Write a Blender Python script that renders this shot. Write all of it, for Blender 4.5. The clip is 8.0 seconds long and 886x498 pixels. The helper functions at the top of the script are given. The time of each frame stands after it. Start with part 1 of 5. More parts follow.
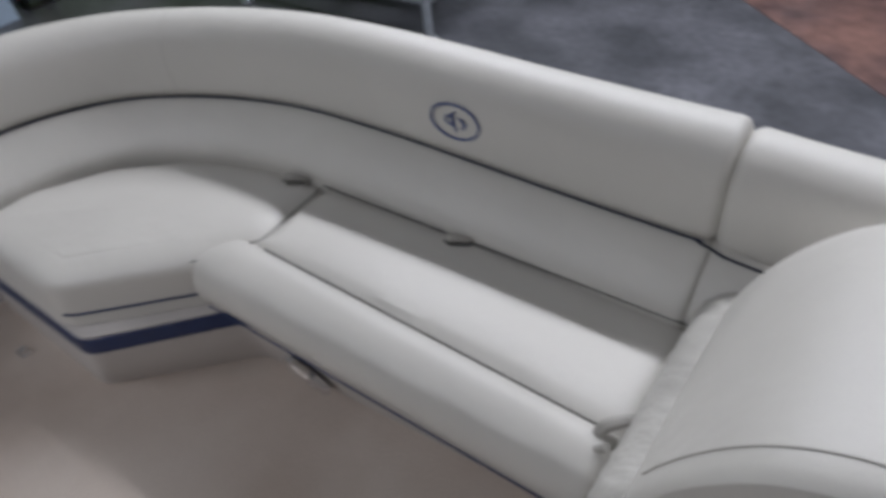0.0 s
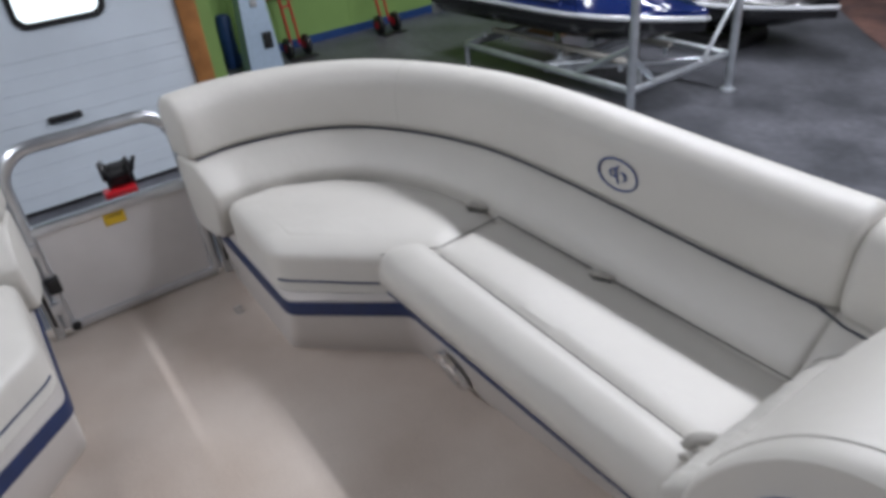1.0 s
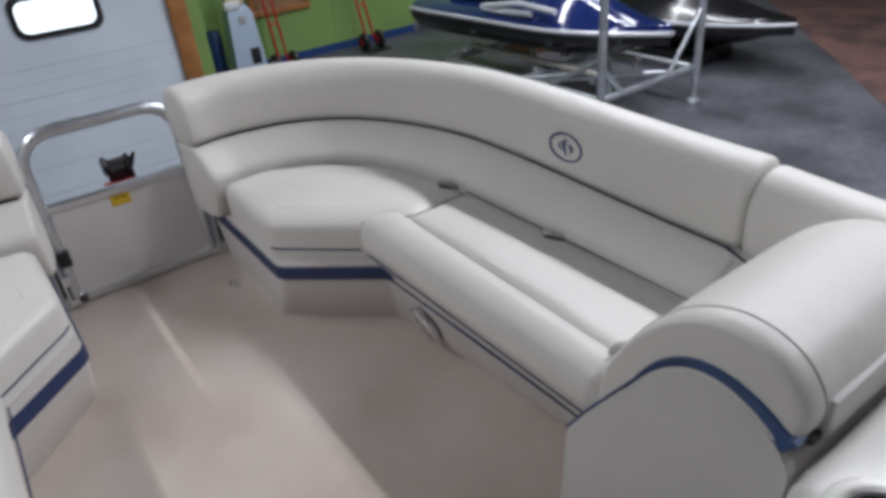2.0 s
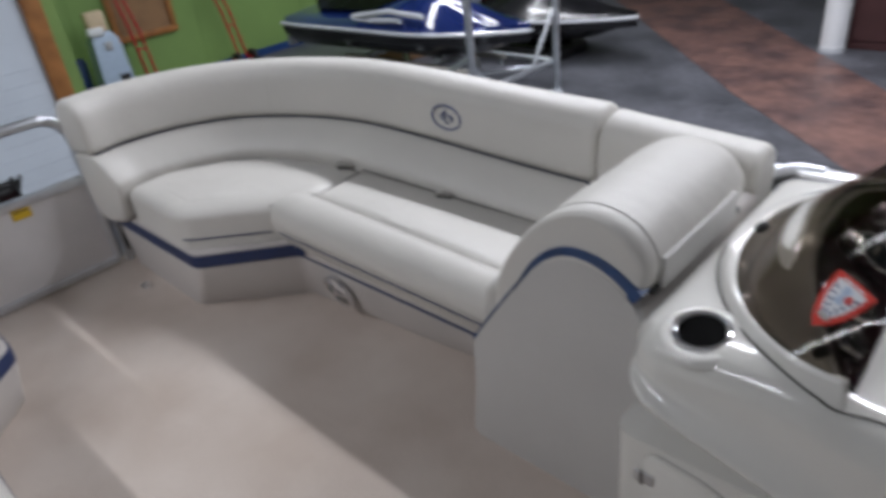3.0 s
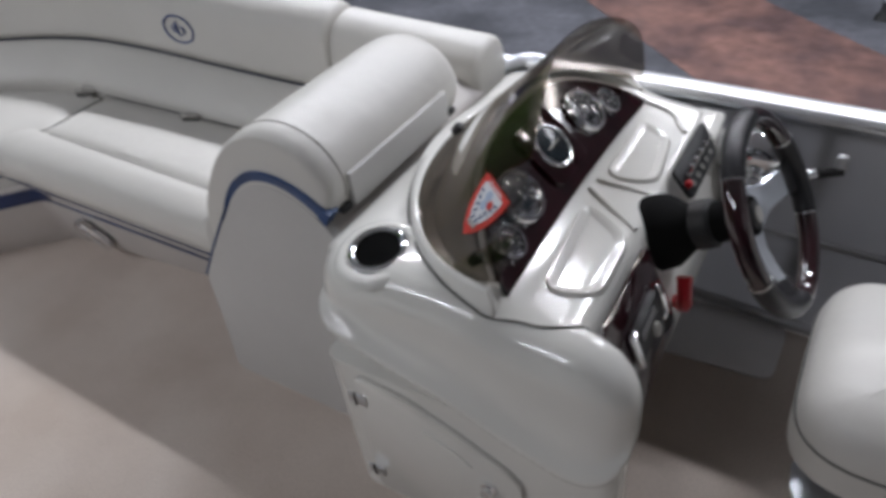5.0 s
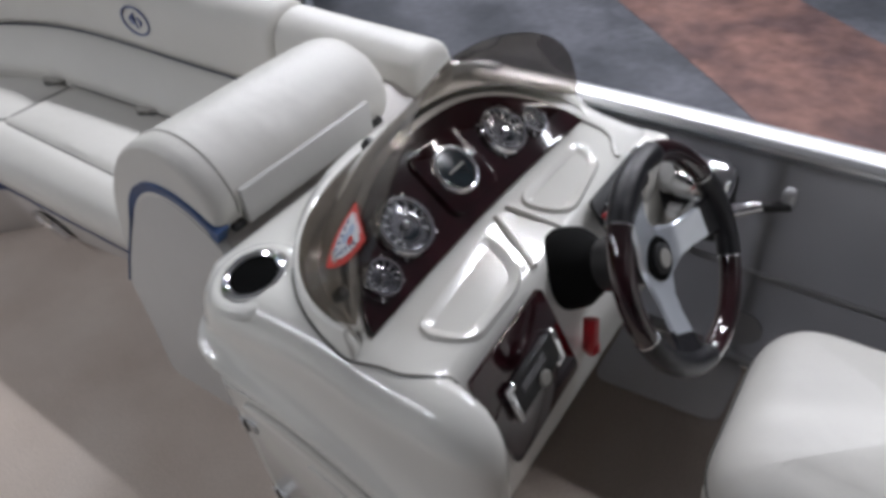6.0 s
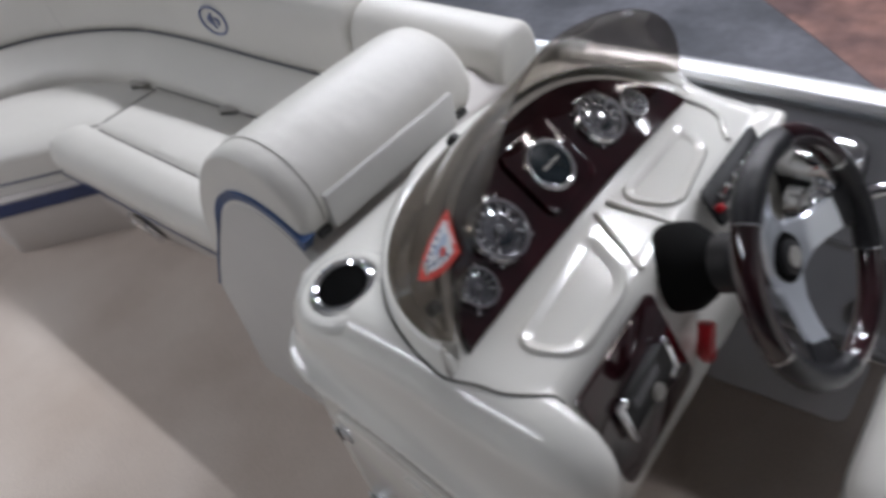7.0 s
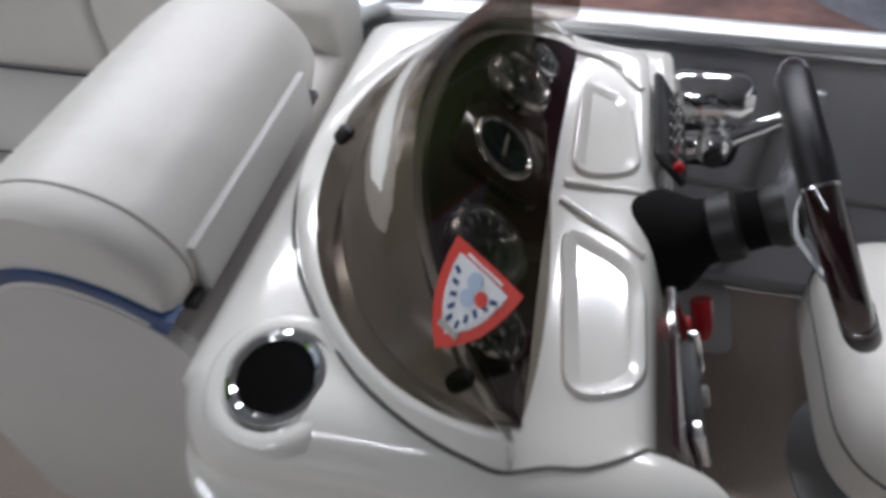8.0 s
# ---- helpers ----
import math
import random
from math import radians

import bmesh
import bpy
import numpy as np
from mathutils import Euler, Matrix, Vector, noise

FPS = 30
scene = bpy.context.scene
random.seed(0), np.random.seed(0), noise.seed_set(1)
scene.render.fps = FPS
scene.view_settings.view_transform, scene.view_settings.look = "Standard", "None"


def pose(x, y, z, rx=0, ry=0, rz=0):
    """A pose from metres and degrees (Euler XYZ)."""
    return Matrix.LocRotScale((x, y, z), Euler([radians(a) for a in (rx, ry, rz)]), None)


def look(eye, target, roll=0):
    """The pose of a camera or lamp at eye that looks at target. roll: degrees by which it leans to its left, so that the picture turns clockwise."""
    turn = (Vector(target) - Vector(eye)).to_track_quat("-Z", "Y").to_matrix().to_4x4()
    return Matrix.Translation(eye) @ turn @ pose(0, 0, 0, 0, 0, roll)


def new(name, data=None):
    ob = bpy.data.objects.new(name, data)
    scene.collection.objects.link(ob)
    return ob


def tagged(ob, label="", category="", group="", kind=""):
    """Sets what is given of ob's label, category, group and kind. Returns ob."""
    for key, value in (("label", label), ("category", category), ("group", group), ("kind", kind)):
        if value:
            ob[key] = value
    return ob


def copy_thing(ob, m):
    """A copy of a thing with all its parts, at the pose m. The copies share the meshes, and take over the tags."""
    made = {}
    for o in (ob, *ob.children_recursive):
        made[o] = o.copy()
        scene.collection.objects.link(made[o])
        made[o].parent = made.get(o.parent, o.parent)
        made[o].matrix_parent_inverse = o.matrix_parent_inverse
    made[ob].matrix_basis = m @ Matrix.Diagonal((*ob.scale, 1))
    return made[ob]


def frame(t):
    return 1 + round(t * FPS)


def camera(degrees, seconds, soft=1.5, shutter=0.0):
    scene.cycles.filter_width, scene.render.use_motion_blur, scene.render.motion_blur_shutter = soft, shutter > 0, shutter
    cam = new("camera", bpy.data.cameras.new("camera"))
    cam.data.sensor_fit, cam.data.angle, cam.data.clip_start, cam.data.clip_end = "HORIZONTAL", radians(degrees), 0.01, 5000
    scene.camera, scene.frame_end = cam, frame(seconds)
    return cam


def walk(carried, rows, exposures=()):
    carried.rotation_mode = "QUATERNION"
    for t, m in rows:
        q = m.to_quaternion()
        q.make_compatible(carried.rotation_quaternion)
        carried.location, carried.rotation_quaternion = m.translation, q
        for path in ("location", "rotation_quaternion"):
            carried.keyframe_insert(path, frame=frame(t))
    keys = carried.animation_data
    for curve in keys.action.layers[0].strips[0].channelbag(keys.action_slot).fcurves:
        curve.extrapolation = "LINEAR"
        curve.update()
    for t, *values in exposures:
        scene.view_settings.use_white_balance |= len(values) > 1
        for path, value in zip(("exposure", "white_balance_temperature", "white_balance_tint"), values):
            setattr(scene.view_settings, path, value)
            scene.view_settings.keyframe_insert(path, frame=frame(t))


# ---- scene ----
cam = camera(66.2, 8.0, soft=4.0, shutter=0.5)
PATH = [
    (0, (0.226, 0.467, 1.433), (-0.763, 1.623, 0.134), -7.3),
    (0.5, (0.288, 0.322, 1.478), (-0.957, 1.366, 0.311), -6.9),
    (1, (0.477, 0.283, 1.472), (-0.954, 1.192, 0.412), -6.0),
    (2.5, (0.866, 0.001, 1.454), (-0.552, 1.026, 0.485), -5.9),
    (3, (0.971, -0.101, 1.443), (-0.268, 1.111, 0.446), -6.7),
    (3.5, (1.05, -0.109, 1.426), (-0.066, 1.188, 0.39), -5.4),
    (4, (1.163, -0.022, 1.391), (0.132, 1.283, 0.281), -6.8),
    (4.5, (1.237, 0.077, 1.368), (0.265, 1.377, 0.2), -8.2),
    (5, (1.212, 0.203, 1.383), (0.317, 1.472, 0.122), -7.4),
    (5.2, (1.216, 0.239, 1.39), (0.37, 1.521, 0.109), -8.1),
    (6.5, (1.422, 0.492, 1.346), (0.335, 1.572, 0.061), -10.0),
    (7, (1.292, 0.482, 1.353), (0.157, 1.492, 0.052), -15.2),
    (7.5, (1.016, 0.472, 1.311), (0.33, 1.735, -0.079), -11.6),
    (8, (0.872, 0.557, 1.245), (0.512, 1.875, -0.216), -4.3),
]
walk(cam, [(t, look(eye, target, roll)) for t, eye, target, roll in PATH], [(0, -0.33), (0.5, -0.1), (1.0, 0.08), (2.5, -0.04), (3.5, -0.03), (5.0, 0.02), (6.5, 0.1), (8, 0.05)])

# ---- light ----
world = bpy.data.worlds.new("showroom_air")
scene.world = world
world.use_nodes = True
world.node_tree.nodes["Background"].inputs[0].default_value = (0.75, 0.85, 1.0, 1)
world.node_tree.nodes["Background"].inputs[1].default_value = 0.05


def lamp(name, at, target, sx, sy, watts, colour):
    data = bpy.data.lights.new(name, "AREA")
    data.shape, data.size, data.size_y, data.energy, data.color = "RECTANGLE", sx, sy, watts, colour
    ob = new(name, data)
    ob.matrix_world = look(at, target)
    return ob


# fluorescent rows under the ceiling, one along each side of the boat
# the lamps over the lift and far aft are unseen, added as fill
for name, at, size, watts in (("row_over_starboard", (-1.2, 3.42, 3.25), (3.8, 0.10), 150), ("row_helm", (1.75, 3.60, 3.25), (1.2, 0.10), 84), ("row_over_port", (-1.9, -1.8, 3.25), (5.0, 0.10), 104), ("fill_lift", (-5.0, 5.2, 3.25), (0.2, 5.0), 60),
                              ("fill_aft", (5.0, 1.0, 3.25), (0.2, 4.0), 8), ("row_far", (-0.8, 6.2, 3.25), (9.0, 0.16), 215)):
    lamp(name, at, (at[0], at[1] + 0.001, 0), size[0], size[1], watts, (0.895, 0.915, 1.0))

# ---- materials ----


def mat(name, colour, rough=0.5, metal=0.0, var=0.12, scale=6.0, fine=0.0, fine_scale=220.0, bump=0.0, bump_scale=300.0, coat=0.0, tint=None, dents=0.0):
    m = bpy.data.materials.new(name)
    m.use_nodes = True
    nt = m.node_tree
    n, ln = nt.nodes, nt.links
    b = n["Principled BSDF"]
    b.inputs["Roughness"].default_value, b.inputs["Metallic"].default_value = rough, metal
    b.inputs["Coat Weight"].default_value, b.inputs["Coat Roughness"].default_value = coat, 0.06
    tc = n.new("ShaderNodeTexCoord")
    big = n.new("ShaderNodeTexNoise")
    big.inputs["Scale"].default_value, big.inputs["Detail"].default_value = scale, 5
    ln.new(tc.outputs["Object"], big.inputs["Vector"])
    ramp = n.new("ShaderNodeValToRGB")
    dark = tint or tuple(c * (1 - var) for c in colour)
    ramp.color_ramp.elements[0].color, ramp.color_ramp.elements[1].color = (*dark, 1), (*colour, 1)
    ramp.color_ramp.elements[0].position, ramp.color_ramp.elements[1].position = 0.36, 0.64
    ln.new(big.outputs["Fac"], ramp.inputs[0])
    out = ramp.outputs[0]
    if fine:
        sm = n.new("ShaderNodeTexNoise")
        sm.inputs["Scale"].default_value, sm.inputs["Detail"].default_value = fine_scale, 3
        ln.new(tc.outputs["Object"], sm.inputs["Vector"])
        mr = n.new("ShaderNodeMapRange")
        mr.inputs["From Min"].default_value, mr.inputs["From Max"].default_value = 0.3, 0.7
        mr.inputs["To Min"].default_value, mr.inputs["To Max"].default_value = 1 - fine, 1 + fine * 0.5
        ln.new(sm.outputs["Fac"], mr.inputs["Value"])
        mx = n.new("ShaderNodeMix")
        mx.data_type, mx.blend_type = "RGBA", "MULTIPLY"
        mx.inputs["Factor"].default_value = 1
        ln.new(out, mx.inputs["A"])
        ln.new(mr.outputs[0], mx.inputs["B"])
        out = mx.outputs["Result"]
    ln.new(out, b.inputs["Base Color"])
    if rough > 0.08:
        rr = n.new("ShaderNodeMapRange")
        rr.inputs["To Min"].default_value, rr.inputs["To Max"].default_value = rough * 0.8, min(1, rough * 1.2)
        ln.new(big.outputs["Fac"], rr.inputs["Value"])
        ln.new(rr.outputs[0], b.inputs["Roughness"])
    if bump:
        bn = n.new("ShaderNodeTexNoise")
        bn.inputs["Scale"].default_value, bn.inputs["Detail"].default_value = bump_scale, 4
        ln.new(tc.outputs["Object"], bn.inputs["Vector"])
        bp = n.new("ShaderNodeBump")
        bp.inputs["Strength"].default_value, bp.inputs["Distance"].default_value = bump, 0.002
        ln.new(bn.outputs["Fac"], bp.inputs["Height"])
        ln.new(bp.outputs[0], b.inputs["Normal"])
        if dents:
            # slow waves of stretched cloth over padding
            dn = n.new("ShaderNodeTexNoise")
            dn.inputs["Scale"].default_value, dn.inputs["Detail"].default_value = 11.0, 2
            ln.new(tc.outputs["Object"], dn.inputs["Vector"])
            db = n.new("ShaderNodeBump")
            db.inputs["Strength"].default_value, db.inputs["Distance"].default_value = dents, 0.012
            ln.new(dn.outputs["Fac"], db.inputs["Height"])
            ln.new(db.outputs[0], bp.inputs["Normal"])
    return m


VINYL = mat("cream_vinyl", (0.61, 0.592, 0.552), 0.42, var=0.05, scale=3, fine=0.04, fine_scale=500, bump=0.12, bump_scale=420, dents=0.35)
VINYL_Q = mat("wrinkled_vinyl", (0.54, 0.525, 0.49), 0.36, var=0.10, scale=14, bump=1.0, bump_scale=90, dents=0.5)
BASE = mat("molded_base_plastic", (0.52, 0.49, 0.465), 0.5, var=0.07, scale=4, fine=0.05, bump=0.1)
PANEL = mat("arm_panel_vinyl", (0.54, 0.53, 0.51), 0.5, var=0.05, scale=4, fine=0.04, bump=0.14, bump_scale=500, dents=0.15)
GEL = mat("cream_gelcoat", (0.71, 0.70, 0.655), 0.16, var=0.04, scale=5, coat=0.6)
BLUE = mat("blue_vinyl", (0.018, 0.065, 0.19), 0.4, var=0.2, scale=20)
STRIPE = mat("navy_vinyl_stripe", (0.010, 0.026, 0.095), 0.45, var=0.2, scale=20)
INK = mat("navy_stitching", (0.05, 0.085, 0.25), 0.6, var=0.2, scale=60)
NAVY = mat("navy_piping", (0.010, 0.014, 0.04), 0.45, var=0.2, scale=30)
SEAM = mat("seam_cord", (0.13, 0.125, 0.115), 0.7, var=0.2, scale=40)
CARPET = mat("beige_carpet", (0.55, 0.482, 0.425), 0.95, tint=(0.455, 0.382, 0.325), scale=2.6, fine=0.22, fine_scale=240, bump=0.5, bump_scale=420)
CHROME = mat("chrome", (0.85, 0.86, 0.88), 0.07, 1.0, var=0.05)
ALU = mat("brushed_aluminium", (0.74, 0.77, 0.81), 0.33, 1.0, var=0.12, scale=15, bump=0.1, bump_scale=120)
STEEL = mat("polished_steel_spoke", (0.80, 0.84, 0.90), 0.14, 0.6, var=0.08, scale=20)
RAIL = mat("satin_rail_cap", (0.82, 0.83, 0.85), 0.3, 0.55, var=0.06, scale=10)
SHEET = mat("aluminium_sheet_panel", (0.66, 0.64, 0.635), 0.42, 0.2, var=0.08, scale=5, bump=0.1, bump_scale=180)
GALV = mat("galvanised_tube", (0.62, 0.66, 0.70), 0.35, 0.8, var=0.18, scale=12)
WOODGLOSS = mat("burgundy_gloss_wood", (0.030, 0.007, 0.010), 0.07, var=0.6, scale=22, coat=1.0)
PIT = mat("matt_black_rubber", (0.006, 0.006, 0.006), 0.9, var=0.2)
PIT.node_tree.nodes["Principled BSDF"].inputs["Specular IOR Level"].default_value = 0.1
BLACK = mat("black_plastic", (0.012, 0.012, 0.013), 0.48, var=0.3, scale=30, bump=0.2, bump_scale=300)
RUBBER = mat("black_leather_grip", (0.012, 0.012, 0.015), 0.34, var=0.3, scale=40, bump=0.4, bump_scale=500)
FACE = mat("gauge_face", (0.10, 0.10, 0.11), 0.25, 0.5, var=0.3, scale=60)
SCREEN = mat("stereo_dark_face", (0.02, 0.028, 0.034), 0.12, var=0.4, scale=40)
WHITE = mat("white_print", (0.75, 0.76, 0.78), 0.5, var=0.05)
RED = mat("red_print", (0.62, 0.045, 0.03), 0.4, var=0.08, scale=30)
REDP = mat("red_plastic", (0.45, 0.012, 0.02), 0.35, var=0.15, scale=30)
SKY = mat("pale_blue_print", (0.42, 0.52, 0.66), 0.5, var=0.1, scale=30)
YEL = mat("yellow_sticker", (0.62, 0.40, 0.02), 0.5, var=0.1, scale=30)
SIDE = mat("grey_fence_panel", (0.34, 0.34, 0.348), 0.38, 0.3, var=0.07, scale=4, bump=0.1, bump_scale=200)
CLIP = mat("grey_seat_clip", (0.40, 0.385, 0.355), 0.55, var=0.1, scale=60)
GREEN = mat("green_wall_paint", (0.21, 0.345, 0.10), 0.6, var=0.15, scale=1.2, fine=0.05, bump=0.2, bump_scale=60)
BLUEPAINT = mat("blue_paint", (0.012, 0.05, 0.18), 0.5, var=0.2, scale=8)
DOOR = mat("pale_door_steel", (0.68, 0.75, 0.82), 0.5, var=0.08, scale=2, fine=0.04)
PINE = mat("orange_pine", (0.40, 0.17, 0.05), 0.5, var=0.35, scale=8)
CONC = mat("grey_blue_stained_floor", (0.115, 0.118, 0.135), 0.42, scale=1.6, fine=0.25, fine_scale=14, tint=(0.06, 0.063, 0.072), bump=0.1, bump_scale=40)
REDCONC = mat("red_stained_floor", (0.20, 0.11, 0.092), 0.45, scale=2.4, fine=0.3, fine_scale=9, tint=(0.10, 0.062, 0.06), bump=0.1, bump_scale=40)
WALL = mat("grey_back_wall", (0.42, 0.42, 0.44), 0.7, var=0.15, scale=1.0)
CEIL = mat("white_ceiling", (0.70, 0.70, 0.71), 0.8, var=0.05, scale=2)
HULLBLUE = mat("blue_hull_paint", (0.006, 0.018, 0.11), 0.1, var=0.3, scale=3, coat=1.0)
HULLBLACK = mat("black_hull", (0.008, 0.008, 0.010), 0.22, var=0.3, scale=5, coat=0.4)
HULLWHITE = mat("white_hull_trim", (0.55, 0.57, 0.60), 0.25, var=0.1, scale=5, coat=0.5)
CARD = mat("brown_carton", (0.28, 0.16, 0.08), 0.8, var=0.2, scale=6)
MAROON = mat("maroon_paint", (0.075, 0.03, 0.03), 0.5, var=0.2, scale=4)
CREAM = mat("cream_print", (0.66, 0.52, 0.35), 0.6, var=0.15, scale=12)
CANVAS = mat("canvas_top", (0.10, 0.11, 0.16), 0.9, var=0.1, scale=12, bump=0.3)

ACRYLIC = bpy.data.materials.new("smoked_acrylic")
ACRYLIC.use_nodes = True
_n, _l = ACRYLIC.node_tree.nodes, ACRYLIC.node_tree.links
_tr, _gl, _mx, _fr = _n.new("ShaderNodeBsdfTransparent"), _n.new("ShaderNodeBsdfGlossy"), _n.new("ShaderNodeMixShader"), _n.new("ShaderNodeLayerWeight")
_tr.inputs[0].default_value, _gl.inputs["Roughness"].default_value = (0.60, 0.57, 0.54, 1), 0.03
_pw, _ad = _n.new("ShaderNodeMath"), _n.new("ShaderNodeMath")
_pw.operation, _pw.inputs[1].default_value = "POWER", 4.0
_ad.operation, _ad.inputs[1].default_value, _ad.inputs[2].default_value = "MULTIPLY_ADD", 0.4, 0.028
_l.new(_fr.outputs["Facing"], _pw.inputs[0])
_l.new(_pw.outputs[0], _ad.inputs[0])
_l.new(_ad.outputs[0], _mx.inputs[0])
_l.new(_tr.outputs[0], _mx.inputs[1])
_l.new(_gl.outputs[0], _mx.inputs[2])
_l.new(_mx.outputs[0], _n["Material Output"].inputs[0])

LENS = bpy.data.materials.new("clear_gauge_glass")
LENS.use_nodes = True
_n, _l = LENS.node_tree.nodes, LENS.node_tree.links
_tr, _gl, _mx, _fr = _n.new("ShaderNodeBsdfTransparent"), _n.new("ShaderNodeBsdfGlossy"), _n.new("ShaderNodeMixShader"), _n.new("ShaderNodeLayerWeight")
_gl.inputs["Roughness"].default_value = 0.03
_pw, _ad = _n.new("ShaderNodeMath"), _n.new("ShaderNodeMath")
_pw.operation, _pw.inputs[1].default_value = "POWER", 4.0
_ad.operation, _ad.inputs[1].default_value, _ad.inputs[2].default_value = "MULTIPLY_ADD", 0.4, 0.028
_l.new(_fr.outputs["Facing"], _pw.inputs[0])
_l.new(_pw.outputs[0], _ad.inputs[0])
_l.new(_ad.outputs[0], _mx.inputs[0])
_l.new(_tr.outputs[0], _mx.inputs[1])
_l.new(_gl.outputs[0], _mx.inputs[2])
_l.new(_mx.outputs[0], _n["Material Output"].inputs[0])

DAYLIGHT = bpy.data.materials.new("daylight_outside_pane")
DAYLIGHT.use_nodes = True
_b = DAYLIGHT.node_tree.nodes["Principled BSDF"]
_b.inputs["Emission Color"].default_value, _b.inputs["Emission Strength"].default_value = (0.80, 0.92, 1.0, 1), 1.2

# ---- mesh helpers ----
V = Vector


def thing(name, at, label="", category="", group="", kind=""):
    ob = new(name)
    ob.location = at
    ob.empty_display_size = 0.05
    return tagged(ob, label, category, group, kind)


def mesh_of(name, bm, material, angle=38):
    bmesh.ops.recalc_face_normals(bm, faces=bm.faces)
    me = bpy.data.meshes.new(name)
    bm.to_mesh(me)
    bm.free()
    me.materials.append(material)
    me.polygons.foreach_set("use_smooth", [True] * len(me.polygons))
    me.set_sharp_from_angle(angle=radians(angle))
    return me


def part(name, bm, material, parent, label="", angle=38):
    """One mesh object, in world coordinates, under a thing or a part."""
    ob = new(name, mesh_of(name, bm, material, angle))
    ob.parent = parent
    ob.matrix_parent_inverse = Matrix.Identity(4) if parent.parent else Matrix.Translation(-parent.location)
    if label:
        ob["label"] = label
    return ob


def single(name, bm, material, label="", category="", group="", kind="", angle=38):
    return tagged(new(name, mesh_of(name, bm, material, angle)), label, category, group, kind)


def box(lo, hi, bevel=0.0, seg=2, m=None):
    bm = bmesh.new()
    bmesh.ops.create_cube(bm, size=1)
    lo, hi = V(lo), V(hi)
    for v in bm.verts:
        v.co = V([lo[i] + (v.co[i] + 0.5) * (hi[i] - lo[i]) for i in range(3)])
    if bevel:
        bmesh.ops.bevel(bm, geom=bm.edges[:] + bm.verts[:], offset=bevel, segments=seg, affect="EDGES", profile=0.5)
    if m is not None:
        bm.transform(m)
    return bm


def join(*bms):
    out = bmesh.new()
    for b in bms:
        me = bpy.data.meshes.new("tmp")
        b.to_mesh(me)
        b.free()
        out.from_mesh(me)
        bpy.data.meshes.remove(me)
    return out


def loft(rings, cap=True, closed=True):
    bm = bmesh.new()
    rows = [[bm.verts.new(p) for p in r] for r in rings]
    n = len(rows[0])
    for a, b in zip(rows, rows[1:]):
        for i in range(n if closed else n - 1):
            j = (i + 1) % n
            bm.faces.new((a[i], a[j], b[j], b[i]))
    if cap and closed:
        bm.faces.new(rows[0][::-1])
        bm.faces.new(rows[-1])
    return bm


def spline(points, n=8, closed=False):
    pts = [V(p) for p in points]
    out = []
    m = len(pts)
    for i in range(m if closed else m - 1):
        if closed:
            a, b, c, d = (pts[(i + k) % m] for k in (-1, 0, 1, 2))
        else:
            b, c = pts[i], pts[i + 1]
            a = pts[i - 1] if i else b * 2 - c
            d = pts[i + 2] if i + 2 < m else c * 2 - b
        for k in range(n):
            t = k / n
            out.append(0.5 * ((2 * b) + (c - a) * t + (2 * a - 5 * b + 4 * c - d) * t * t + (3 * b - a - 3 * c + d) * t ** 3))
    if not closed:
        out.append(pts[-1])
    return out


def tube(points, r, n=10, cap=True, closed=False):
    pts = [V(p) for p in points]
    m = len(pts)
    rings, up = [], None
    for i, p in enumerate(pts):
        d = (pts[(i + 1) % m] - pts[i - 1]) if closed else (pts[min(i + 1, m - 1)] - pts[max(i - 1, 0)])
        d.normalize()
        if up is None:
            up = d.orthogonal().normalized()
        up = (up - d * up.dot(d)).normalized()
        s = d.cross(up)
        rr = r(i / max(m - 1, 1)) if callable(r) else r
        rings.append([p + (up * math.cos(2 * math.pi * k / n) + s * math.sin(2 * math.pi * k / n)) * rr for k in range(n)])
    if closed:
        rings.append(rings[0])
        bm = loft(rings, cap=False)
        bmesh.ops.remove_doubles(bm, verts=bm.verts, dist=1e-6)
        return bm
    return loft(rings, cap)


def lathe(profile, n=28, m=None):
    rings = [[V((r * math.cos(2 * math.pi * k / n), r * math.sin(2 * math.pi * k / n), z)) for k in range(n)] for r, z in profile]
    bm = loft(rings)
    if m is not None:
        bm.transform(m)
    return bm


def ring(r, tube_r, n=32, k=10, m=None, sy=1.0):
    bm = tube([(r * math.cos(2 * math.pi * i / n), r * sy * math.sin(2 * math.pi * i / n), 0) for i in range(n)], tube_r, k, closed=True)
    if m is not None:
        bm.transform(m)
    return bm


def plate(outline, thick, m=None, bevel=0.0, seg=2):
    """A flat plate from a 2D outline, from z = 0 to thick."""
    bm = loft([[V((x, y, 0)) for x, y in outline], [V((x, y, thick)) for x, y in outline]])
    if bevel:
        top = [e for e in bm.edges if all(abs(v.co.z - thick) < 1e-6 for v in e.verts)]
        bmesh.ops.bevel(bm, geom=top, offset=bevel, segments=seg, affect="EDGES", profile=0.5)
    if m is not None:
        bm.transform(m)
    return bm


def rounded(w, h, r, n=5):
    out = []
    for cx, cy, a0 in ((w / 2 - r, h / 2 - r, 0), (-w / 2 + r, h / 2 - r, 90), (-w / 2 + r, -h / 2 + r, 180), (w / 2 - r, -h / 2 + r, 270)):
        for k in range(n + 1):
            a = radians(a0 + 90 * k / n)
            out.append((cx + r * math.cos(a), cy + r * math.sin(a)))
    return out


def inset(poly, d):
    """The 2D outline moved inwards by d (counter-clockwise outline)."""
    out = []
    n = len(poly)
    for i in range(n):
        p, a, b = poly[i], poly[i - 1], poly[(i + 1) % n]
        t = (b - a)
        t.z = 0
        t.normalize()
        out.append(V((p.x - t.y * d, p.y + t.x * d, 0)))
    return out


